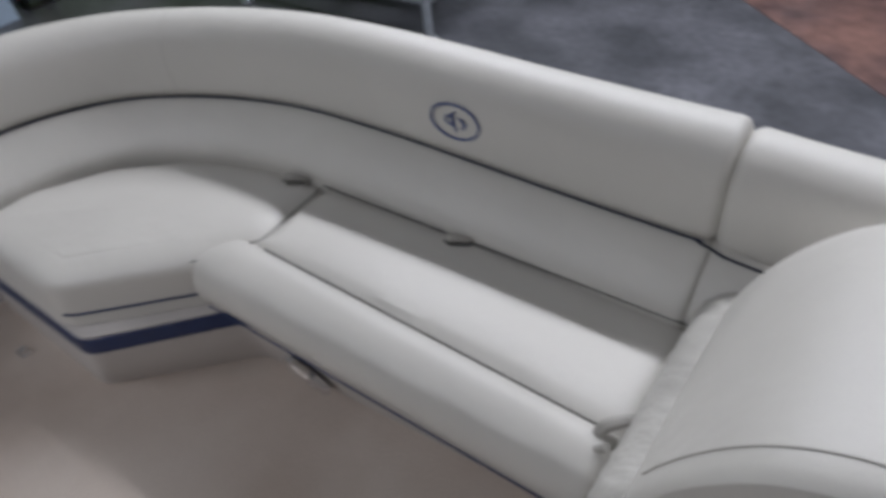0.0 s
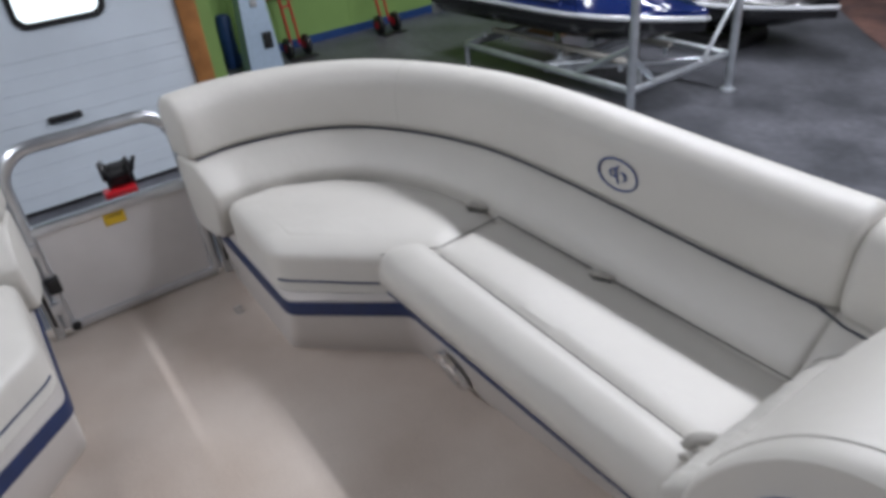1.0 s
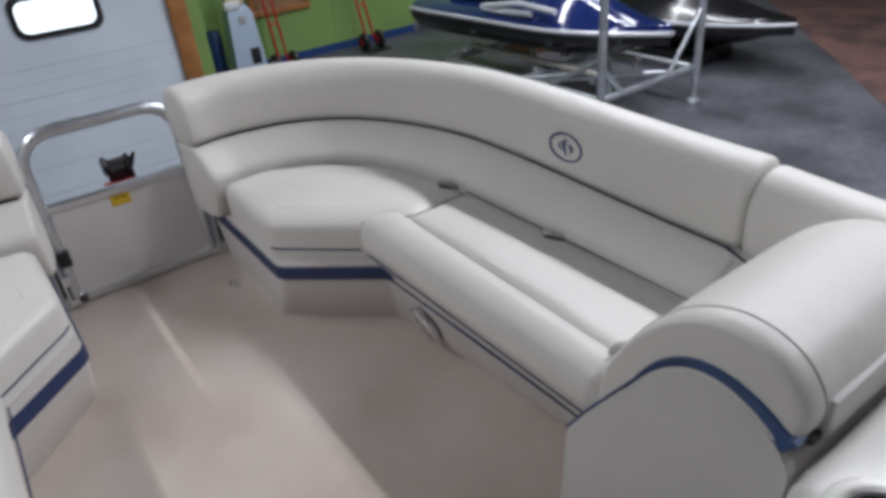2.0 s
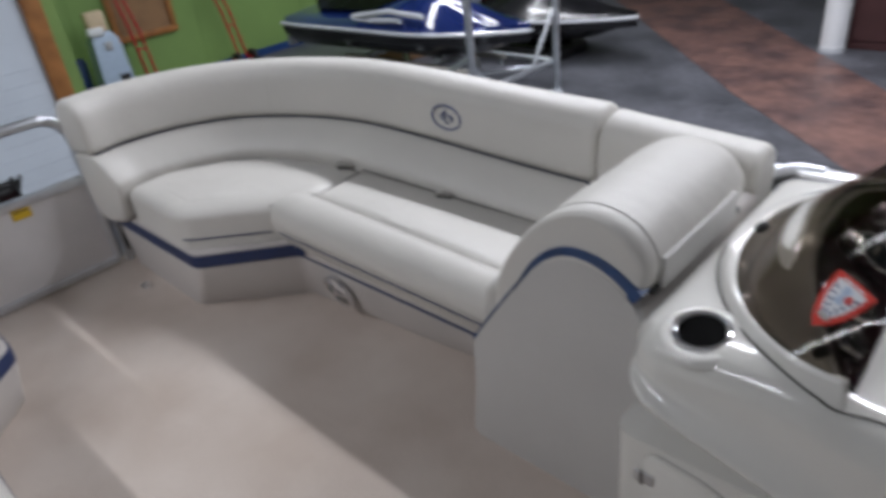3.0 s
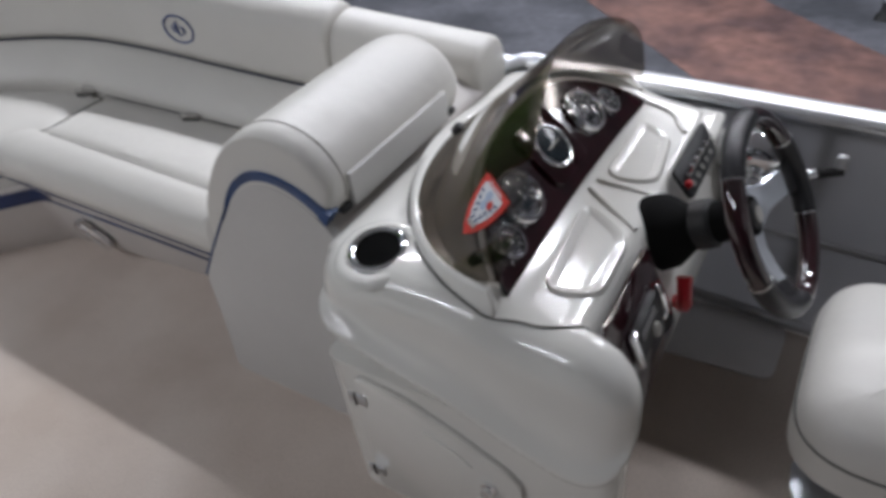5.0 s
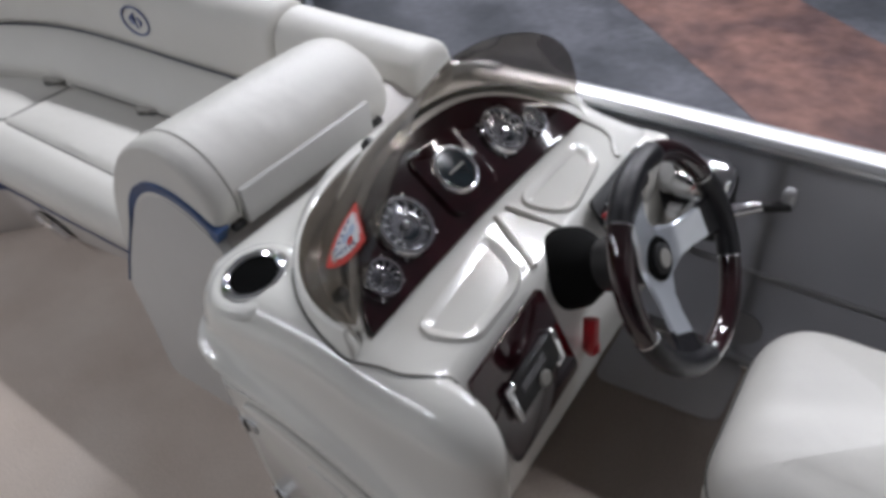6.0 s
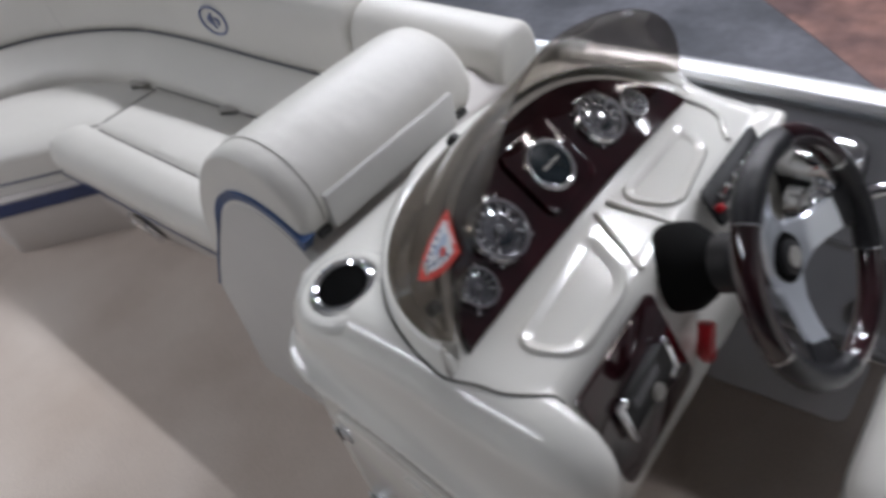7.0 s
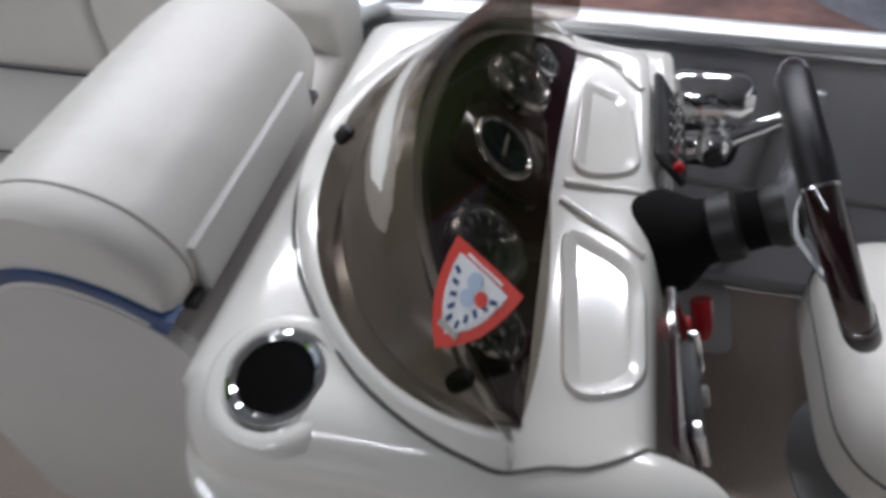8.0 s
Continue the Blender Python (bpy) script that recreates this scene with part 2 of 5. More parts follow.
def soft_poly(points, r=0.03, n=5):
    """A polygon with rounded corners and evenly split sides."""
    pts = [V((p[0], p[1], 0)) for p in points]
    out = []
    m = len(pts)
    for i in range(m):
        p, a, b = pts[i], pts[i - 1], pts[(i + 1) % m]
        d1, d2 = (a - p), (b - p)
        q = min(r, d1.length * 0.45, d2.length * 0.45)
        s, e = p + d1.normalized() * q, p + d2.normalized() * q
        for k in range(n + 1):
            t = k / n
            out.append(s * (1 - t) ** 2 + p * 2 * t * (1 - t) + e * t * t)
    return out


def even(outline, n=110):
    """The closed outline split into n even steps."""
    total = sum((outline[i] - outline[i - 1]).length for i in range(len(outline)))
    out, i, done = [], 0, 0.0
    m = len(outline)
    for k in range(n):
        want = total * k / n
        while done + (outline[(i + 1) % m] - outline[i % m]).length < want:
            done += (outline[(i + 1) % m] - outline[i % m]).length
            i += 1
        a, b = outline[i % m], outline[(i + 1) % m]
        out.append(a.lerp(b, (want - done) / max((b - a).length, 1e-9)))
    return out


def pad(outline, z0, z1, r=0.03, crown=0.01, steps=5):
    """A cushion over an outline (counter-clockwise), with rounded top edges and a soft crown."""
    outline = even(outline)
    c = sum(outline, V((0, 0, 0))) / len(outline)
    rings = [[V((p.x, p.y, z0)) for p in inset(outline, 0.012)], [V((p.x, p.y, z0 + 0.012)) for p in outline]]
    for k in range(steps + 1):
        a = math.pi / 2 * k / steps
        rings.append([V((p.x, p.y, z1 - r + r * math.sin(a))) for p in inset(outline, r * (1 - math.cos(a)))])
    edge = inset(outline, r)
    for s in (0.95, 0.88, 0.78, 0.65, 0.5, 0.35, 0.2, 0.06):
        rings.append([V((c.x + (p.x - c.x) * s, c.y + (p.y - c.y) * s, z1 + crown * (1 - s * s) ** 1.4)) for p in edge])
    bm = loft(rings)
    top = [v for v in bm.verts if v.co.z > z1 - r * 0.5]
    for _ in range(14):
        bmesh.ops.smooth_vert(bm, verts=top, factor=0.5, use_axis_x=False, use_axis_y=False, use_axis_z=True)
    return bm


def upholstery(profile, path, end=0.03, steps=4):
    """A padded bar: a closed profile (outward, height) carried along a path of (place, outward), with rounded ends."""
    cu = sum(p[0] for p in profile) / len(profile)
    cz = sum(p[1] for p in profile) / len(profile)
    half = min(max(p[0] for p in profile) - min(p[0] for p in profile), max(p[1] for p in profile) - min(p[1] for p in profile)) / 2

    def put(p, o, d=V((0, 0, 0)), s=1.0, dz=0.0):
        return [p + d + o * (cu + (u - cu) * s) + V((0, 0, cz + (z - cz) * s + dz)) for u, z in profile]

    rings = []
    t0, t1 = (path[0][0] - path[1][0]).normalized(), (path[-1][0] - path[-2][0]).normalized()
    for k in range(steps, 0, -1):
        a = math.pi / 2 * k / steps
        rings.append(put(path[0][0], path[0][1], t0 * end * math.sin(a), 1 - end / half * (1 - math.cos(a)) * 0.8, path[0][2] if len(path[0]) > 2 else 0))
    for e in path:
        rings.append(put(e[0], e[1], dz=e[2] if len(e) > 2 else 0))
    for k in range(1, steps + 1):
        a = math.pi / 2 * k / steps
        rings.append(put(path[-1][0], path[-1][1], t1 * end * math.sin(a), 1 - end / half * (1 - math.cos(a)) * 0.8, path[-1][2] if len(path[-1]) > 2 else 0))
    return loft(rings)


def smooth_profile(points, n=4):
    return [(p.x, p.y) for p in spline([V((u, z, 0)) for u, z in points], n, closed=True)]

# ---- showroom: floor, walls, ceiling ----
GROUND = -0.77
single("ground", box((-9.2, -8, GROUND - 0.1), (10, 14, GROUND)), CONC, "grey-blue stained concrete showroom floor", "floor", kind="structure")


def red_band():
    # a diagonal walkway of red-stained concrete
    pts = [(-6.9, 12.2), (-1.39, 6.25), (0.31, 4.62), (2.9, 1.9), (3.95, 2.7), (1.99, 4.75), (-0.02, 6.56), (-5.1, 12.4)]
    return plate(pts, 0.004, Matrix.Translation((0, 0, GROUND)))


single("walkway", red_band(), REDCONC, "red-stained diagonal walkway band in the concrete floor", "floor", kind="structure")
wall_green = single("wall_west", box((-7.95, 1.95, GROUND), (-7.75, 14, 3.4)), GREEN, "green painted showroom wall with a blue base stripe", "wall", kind="structure")
single("baseboard", box((-7.747, 1.97, GROUND), (-7.735, 13.9, GROUND + 0.10)), BLUEPAINT, "blue painted stripe at the foot of the green wall", "baseboard", kind="structure")
for y in (2.9, 4.45, 6.1, 7.8):
    single("wall_joint", box((-7.75, y, GROUND + 0.1), (-7.742, y + 0.02, 3.3)), GREEN, "vertical joint strip on the green wall", "trim", kind="structure")
single("wall_return", box((-7.75, 1.75, GROUND), (-5.2, 1.95, 3.4)), GREEN, "green wall returning beside the overhead door", "wall", kind="structure")
single("wall_door_left", box((-5.3, -8, GROUND), (-5.12, -2.2, 3.4)), GREEN, "green painted wall beside the overhead door", "wall", kind="structure")
single("wall_door_head", box((-5.3, -2.2, 2.5), (-5.12, 1.75, 3.4)), GREEN, "green painted wall over the overhead door", "wall", kind="structure")
single("wall_north", box((-9.2, 14, GROUND), (10, 14.2, 3.4)), WALL, "grey far showroom wall", "wall", kind="structure")
single("wall_south", box((-9.2, -8.2, GROUND), (10, -8, 3.4)), WALL, "grey showroom wall behind the boat", "wall", kind="structure")
single("wall_east", box((10, -8.2, GROUND), (10.2, 14.2, 3.4)), WALL, "grey showroom end wall", "wall", kind="structure")
single("ceiling", box((-9.2, -8.2, 3.4), (10.2, 14.2, 3.6)), CEIL, "white painted showroom ceiling", "ceiling", kind="structure")


def overhead_door():
    d = thing("door_1", (-5.08, -0.2, GROUND), "pale blue-white ribbed steel overhead door, closed", "door", kind="structure")
    h = 0.535
    for i in range(6):
        z0 = GROUND + 0.03 + i * h
        if i == 2:
            continue
        bms = []
        for k in range(5):
            a = z0 + k * h / 5
            bms.append(box((-5.14, -2.15, a), (-5.085 + (0.0025 if k % 2 else 0), 1.66, a + h / 5 - 0.002), 0.0025, 1))
        part("panel", join(*bms), DOOR, d)
    # the panel row that holds the windows
    z0, z1 = GROUND + 0.03 + 2 * h, GROUND + 0.03 + 3 * h - 0.006
    wz0, wz1 = 0.545, 0.80
    row = [box((-5.14, -2.15, z0), (-5.085, 1.66, wz0), 0.003, 1), box((-5.14, -2.15, wz1), (-5.085, 1.66, max(z1, wz1 + 0.01)), 0.003, 1)]
    wins = [(-1.75, -1.2), (-0.55, 0.0), (0.60, 1.16)]
    edge = -2.15
    for a, b in wins:
        row.append(box((-5.14, edge, wz0), (-5.085, a, wz1)))
        edge = b
    row.append(box((-5.14, edge, wz0), (-5.085, 1.66, wz1)))
    part("panel", join(*row), DOOR, d)
    for a, b in wins:
        m = Matrix.Translation((-5.088, (a + b) / 2, (wz0 + wz1) / 2)) @ Matrix(((0, 0, 1, 0), (1, 0, 0, 0), (0, 1, 0, 0), (0, 0, 0, 1)))
        o = rounded(b - a + 0.05, wz1 - wz0 + 0.05, 0.09, 6)
        i_ = rounded(b - a - 0.03, wz1 - wz0 - 0.03, 0.07, 6)
        bm = loft([[V((*p, 0)) for p in o], [V((*p, 0.018)) for p in o], [V((*p, 0.018)) for p in i_], [V((*p, 0)) for p in i_]], cap=False)
        bm.transform(m)
        w = part("window", bm, BLACK, d, "black rounded rubber window frame")
        part("pane", plate(i_, 0.006, m), DAYLIGHT, w, "bright daylit window pane")
    part("seal", box((-5.13, -2.15, GROUND), (-5.09, 1.66, GROUND + 0.03)), BLACK, d, "black rubber bottom seal")
    part("handle", box((-5.085, 0.55, -0.13), (-5.05, 0.78, -0.085), 0.008), BLACK, d, "black lift handle")


overhead_door()
single("trim", box((-5.2, 1.66, GROUND), (-5.03, 1.80, 2.6), 0.006), PINE, "orange pine jamb of the overhead door", "trim", kind="structure")
single("trim", box((-5.2, -2.29, GROUND), (-5.03, -2.15, 2.6), 0.006), PINE, "orange pine jamb of the overhead door", "trim", kind="structure")

pad_blue = thing("dock_bumper", (-7.6, 2.75, GROUND), "upright blue foam bumper post by the wall", "bumper")
part("post", lathe([(0.085, 0), (0.09, 0.02), (0.09, 0.56), (0.07, 0.60), (0.0, 0.605)], 16, Matrix.Translation((-7.6, 2.76, GROUND))), BLUEPAINT, pad_blue)


def window_in_wall():
    w = thing("window_1", (-7.74, 3.7, 0.0), "interior window with an orange pine frame in the green wall", "window", kind="structure")
    y0, y1, z0, z1 = 3.38, 4.06, -0.07, 0.75
    for lo, hi in (((-7.75, y0 - 0.07, z0 - 0.07), (-7.70, y1 + 0.07, z0)), ((-7.75, y0 - 0.07, z1), (-7.70, y1 + 0.07, z1 + 0.07)),
                   ((-7.75, y0 - 0.07, z0), (-7.70, y0, z1)), ((-7.75, y1, z0), (-7.70, y1 + 0.07, z1))):
        part("frame", box(lo, hi, 0.006), PINE, w)
    part("pane", box((-7.745, y0, z0), (-7.735, y1, z1)), CARD, w, "dim brown window pane")


window_in_wall()


def hand_truck(at, lean):
    x, y = at
    h = thing("hand_truck", (x, y, GROUND), "red tubular hand truck with black tyres by the green wall", "hand truck", "hand trucks by the wall")
    for s in (-0.055, 0.055):
        part("upright", tube([(x + 0.02, y + s, GROUND + 0.12), (x - 0.05, y + s + lean * 0.3, 0.0), (x - 0.16, y + s * 0.6 + lean, 0.6)], 0.016), REDP, h)
        w = part("wheel", lathe([(0.03, -0.035), (0.095, -0.035), (0.115, -0.02), (0.115, 0.02), (0.095, 0.035), (0.03, 0.035)], 20,
                                Matrix.Translation((x + 0.05, y + s * 2.2, GROUND + 0.115)) @ pose(0, 0, 0, 90)), BLACK, h, "black rubber tyre")
        part("rim", lathe([(0.0, -0.038), (0.05, -0.038), (0.05, 0.038), (0.0, 0.038)], 14, Matrix.Translation((x + 0.05, y + s * 2.2, GROUND + 0.115)) @ pose(0, 0, 0, 90)), REDP, w)
    part("toe_plate", box((x + 0.05, y - 0.17, GROUND), (x + 0.26, y + 0.17, GROUND + 0.012), 0.003), BLACK, h)
    part("crossbar", tube([(x - 0.03, y - 0.06 + lean * 0.2, -0.2), (x - 0.03, y + 0.06 + lean * 0.2, -0.2)], 0.012), REDP, h)


hand_truck((-7.42, 3.50), -0.1)
hand_truck((-7.42, 4.78), -0.25)


def display_stand():
    x, y = -7.2, 2.97
    d = thing("display_stand", (x, y, GROUND), "pale blue and white cardboard display stand", "display stand")
    part("body", loft([[V((x + a * w, y + b * w2, z)) for a, b in ((-1, -1), (1, -1), (1, 1), (-1, 1))] for z, w, w2 in
                       ((GROUND, 0.13, 0.20), (-0.35, 0.11, 0.17), (0.05, 0.09, 0.145), (0.13, 0.05, 0.10))]), SKY, d)
    part("header", box((x - 0.05, y - 0.13, 0.13), (x + 0.05, y + 0.09, 0.36), 0.03, 3), CREAM, d, "cream printed header")
    part("flap", box((x + 0.04, y - 0.17, 0.10), (x + 0.10, y + 0.02, 0.20), 0.03, 3), WHITE, d)
    part("opening", box((x + 0.10, y + 0.02, -0.52), (x + 0.135, y + 0.13, -0.34), 0.01), BLACK, d, "dark cut-out opening")
    part("tag", box((x + 0.085, y - 0.03, -0.06), (x + 0.11, y + 0.05, 0.03), 0.01), WALL, d)


display_stand()


def column():
    c = thing("support_column", (-1.08, 7.95, GROUND), "white painted round steel column with a dark base ring", "column", kind="structure")
    part("shaft", lathe([(0.12, GROUND), (0.12, 3.4)], 24, Matrix.Translation((-1.05, 7.97, 0))), WHITE, c)
    part("collar", lathe([(0.128, GROUND), (0.128, GROUND + 0.05), (0.121, GROUND + 0.05)], 24, Matrix.Translation((-1.05, 7.97, 0))), HULLWHITE, c)


column()
cab = thing("cabinet", (-0.6, 8.4, GROUND), "dark maroon painted cabinet behind the white column", "cabinet")
part("body", box((-0.95, 8.1, GROUND), (-0.18, 8.7, 1.1), 0.01), MAROON, cab)
part("door", box((-0.91, 8.085, GROUND + 0.1), (-0.58, 8.1, 1.05), 0.004), MAROON, cab)
part("door", box((-0.55, 8.085, GROUND + 0.1), (-0.22, 8.1, 1.05), 0.004), MAROON, cab)

# ---- the boat: deck, tubes, fence ----
MID = 0.465  # the boat's centre line
deck = thing("boat_deck", (0.5, MID, -0.05), "boat deck covered with beige carpet", "deck", kind="structure")
part("carpet", box((-2.08, -0.80, -0.03), (3.4, 1.73, 0.0)), CARPET, deck, "beige marine carpet")
part("edge_trim", box((-2.11, -0.83, -0.13), (3.43, 1.76, -0.034), 0.01), ALU, deck, "aluminium deck edge")
for y in (-0.35, 1.28):
    t = thing("pontoon_tube", (0.6, y, GROUND), "round aluminium pontoon tube under the deck", "pontoon", "pontoons")
    part("shell", lathe([(0.02, -2.45), (0.16, -2.25), (0.27, -1.95), (0.31, -1.6), (0.31, 3.3), (0.29, 3.34)], 36, Matrix.Translation((0, y, GROUND + 0.31)) @ pose(0, 0, 0, 0, 90, 0)), ALU, t)
    part("bracket", box((-1.6, y - 0.04, GROUND + 0.55), (3.2, y + 0.04, -0.128)), ALU, t)

PATH_BACK = [(-1.835, 0.775), (-1.855, 0.93), (-1.80, 1.15), (-1.655, 1.335), (-1.42, 1.455), (-1.15, 1.515), (-0.85, 1.525), (-0.45, 1.52), (-0.02, 1.515)]


def back_path(sub=6, rise=True):
    pts = spline([(x, y, 0) for x, y in PATH_BACK], sub)
    out = []
    for i, p in enumerate(pts):
        d = (pts[min(i + 1, len(pts) - 1)] - pts[max(i - 1, 0)]).normalized()
        o = V((-d.y, d.x, 0))
        dz = 0.022 * math.exp(-((p.x + 0.9) / 0.55) ** 2) if rise else 0.0
        out.append((p, o, dz))
    return out


def fence(side):
    """Rail tubes and grey sheet round one side of the bow and on aft. side: 1 starboard, -1 port."""
    def w(x, y, z):
        return (x, y if side > 0 else 2 * MID - y, z)
    f = thing("boat_fence", w(0.5, 1.71, 0.0), "aluminium deck fence with grey sheet panels", "fence", "deck fences")
    run = [w(-2.03, 0.83, 0.0), w(-2.05, 1.1, 0), w(-2.0, 1.4, 0), w(-1.8, 1.62, 0), w(-1.45, 1.70, 0), w(-0.8, 1.71, 0), w(0.4, 1.71, 0), w(1.0, 1.69, 0), w(1.5, 1.66, 0), w(3.3, 1.64, 0)]
    line = spline(run, 5)
    for name, z, r in (("top_rail", 0.615, 0.021), ("mid_rail", 0.30, 0.008), ("bottom_rail", 0.03, 0.016)):
        part(name, tube([p + V((0, 0, z)) for p in line], r), ALU if name == "top_rail" else SIDE, f, "bright aluminium rail tube" if name == "top_rail" else "")
    rows = [[p + V((0, 0, z)) for p in line] for z in (0.001, 0.60)]
    bm = loft(rows, cap=False, closed=False)
    bmesh.ops.solidify(bm, geom=bm.faces[:], thickness=0.004)
    part("panel", bm, SIDE, f, "grey sheet panel")
    for i in (0, 12, 24, 33, 38, 45):
        p = line[i]
        part("post", tube([p + V((0, 0.022 * side, 0)), p + V((0, 0.022 * side, 0.61))], 0.016), ALU, f)
    return f


star_fence = fence(1)
fence(-1)
# a flat pad along the top rail aft of the couch
rail_line = spline([(0.50, 1.708, 0), (0.7, 1.705, 0), (1.0, 1.69, 0), (1.5, 1.66, 0), (2.2, 1.645, 0), (3.25, 1.64, 0)], 5)
FENCE_CAP = loft([[p + V((0, y, 0.62 + z)) for y, z in ((-0.026, 0.0), (-0.03, 0.008), (-0.026, 0.018), (-0.012, 0.024), (0.012, 0.024), (0.026, 0.018), (0.03, 0.008), (0.026, 0.0))] for p in rail_line])
part("rail_bend", tube(spline([(0.40, 1.70, 0.30), (0.405, 1.70, 0.50), (0.43, 1.702, 0.59), (0.485, 1.705, 0.628), (0.56, 1.708, 0.632)], 6), 0.022, 14), ALU, star_fence, "bent end of the rail tube")
part("cap", FENCE_CAP, RAIL, star_fence, "bright satin aluminium rail cap")


def gate():
    g = thing("bow_gate", (-2.0, 0.49, 0.0), "aluminium bow gate, closed, with a sheet lower panel", "gate")
    y0, y1, zt = 0.205, 0.765, 0.705
    r = 0.12
    pts = [(-2.0, y0, 0.03), (-2.0, y0, zt - r)]
    for k in range(7):
        a = radians(180 - 15 * k)
        pts.append((-2.0, y0 + r + r * math.cos(a), zt - r + r * math.sin(a)))
    for k in range(7):
        a = radians(90 - 15 * k)
        pts.append((-2.0, y1 - r + r * math.cos(a), zt - r + r * math.sin(a)))
    pts += [(-2.0, y1, 0.03)]
    part("frame", tube(pts, 0.0225, 12), ALU, g, "bent aluminium tube frame")
    part("crossbar", box((-2.018, y0, 0.405), (-1.982, y1, 0.44), 0.006), ALU, g)
    part("crossbar", box((-2.018, y0, 0.012), (-1.982, y1, 0.045), 0.006), ALU, g)
    part("panel", box((-2.006, y0 + 0.012, 0.04), (-1.994, y1 - 0.012, 0.41)), SHEET, g, "dull aluminium sheet panel")
    part("sticker", box((-1.993, 0.443, 0.357), (-1.991, 0.515, 0.402)), YEL, g, "yellow warning sticker")
    s = part("sticker", box((-1.9905, 0.453, 0.388), (-1.990, 0.505, 0.393)), BLACK, g, "dark bar of small print")
    for z in (0.10, 0.34):
        part("hinge", box((-2.02, y0 - 0.04, z), (-1.97, y0 + 0.01, z + 0.05), 0.006), ALU, g)
    part("latch", box((-2.0, y0 - 0.015, 0.19), (-1.955, y0 + 0.03, 0.25), 0.008), BLACK, g, "black gate latch")
    part("latch", lathe([(0.0, 0), (0.016, 0.002), (0.016, 0.02), (0.0, 0.024)], 12, Matrix.Translation((-1.97, y0 + 0.02, 0.025))), BLACK, g)


gate()
for y in (0.165, 0.81):
    p = thing("gate_post", (-2.0, y, 0.0), "aluminium post beside the bow gate", "post", "gate posts")
    part("tube", box((-2.02, y - 0.016, 0.0), (-1.975, y + 0.016, 0.66), 0.006), ALU, p)
    # the dark gap beside the gate is drawn in as a black strip
    part("gap_strip", box((-1.976, y - 0.006, 0.06), (-1.970, y + 0.006, 0.52)), BLACK, p, "black strip in place of the dark gap")


def deck_latch():
    d = thing("deck_fitting", (-1.69, 0.735, 0.0), "small chrome deck fitting on the carpet", "deck fitting")
    part("plate", box((-1.715, 0.72, 0.0), (-1.665, 0.75, 0.006), 0.002), CHROME, d)
    part("knob", lathe([(0.0, 0.022), (0.010, 0.02), (0.013, 0.006), (0.013, 0.0)][::-1], 14, Matrix.Translation((-1.68, 0.737, 0.004))), CHROME, d)


deck_latch()


def winch():
    w = thing("winch_post", (-3.0, 0.65, GROUND), "black trailer winch on a post with a red strap", "winch")
    part("post", box((-3.06, 0.61, GROUND), (-2.98, 0.69, 0.10), 0.01), BLACK, w)
    part("drum", lathe([(0.03, -0.05), (0.062, -0.05), (0.062, -0.042), (0.035, -0.042), (0.035, 0.042), (0.062, 0.042), (0.062, 0.05), (0.03, 0.05)], 20, Matrix.Translation((-2.98, 0.645, 0.16)) @ pose(0, 0, 0, 90)), BLACK, w)
    part("frame", box((-3.03, 0.585, 0.09), (-2.95, 0.597, 0.23), 0.008, 2), BLACK, w)
    part("frame", box((-3.03, 0.698, 0.09), (-2.95, 0.710, 0.22), 0.008, 2), BLACK, w)
    part("housing", box((-3.02, 0.60, 0.10), (-2.955, 0.695, 0.21), 0.015, 3), BLACK, w)
    part("strap", box((-2.99, 0.55, 0.065), (-2.90, 0.70, 0.10), 0.008), REDP, w, "red winch strap")
    part("crank", tube(spline([(-2.97, 0.71, 0.16), (-2.965, 0.722, 0.20), (-2.96, 0.735, 0.225)], 4), 0.011), BLACK, w)
    part("gear_cover", lathe([(0.0, -0.012), (0.045, -0.010), (0.05, 0.0), (0.045, 0.010), (0.0, 0.012)], 20, Matrix.Translation((-2.97, 0.578, 0.19)) @ pose(0, 0, 0, 90)), BLACK, w, "black gear cover")


winch()

# ---- bow couch ----
BOLSTER = smooth_profile([(0.0, 0.560), (-0.014, 0.585), (-0.016, 0.65), (-0.008, 0.715), (0.020, 0.757), (0.07, 0.775), (0.118, 0.764), (0.145, 0.72), (0.145, 0.63), (0.14, 0.565), (0.12, 0.553), (0.02, 0.551)], 3)
LOWBACK = smooth_profile([(-0.112, 0.415), (-0.108, 0.45), (-0.075, 0.49), (-0.035, 0.527), (-0.008, 0.545), (0.02, 0.5495), (0.12, 0.549), (0.13, 0.50), (0.13, 0.38), (0.10, 0.262), (-0.06, 0.262), (-0.095, 0.33)], 3)


def corner_base():
    low = [(-1.93, 0.815), (-1.355, 0.80), (-1.035, 1.118), (-0.005, 1.20), (-0.005, 1.60), (-1.3, 1.60), (-1.70, 1.48), (-1.93, 1.2)]
    mid = [(-1.93, 0.795), (-1.24, 0.785), (-0.975, 1.07), (-0.005, 1.075), (-0.005, 1.60), (-1.3, 1.60), (-1.70, 1.48), (-1.93, 1.2)]
    return low, mid


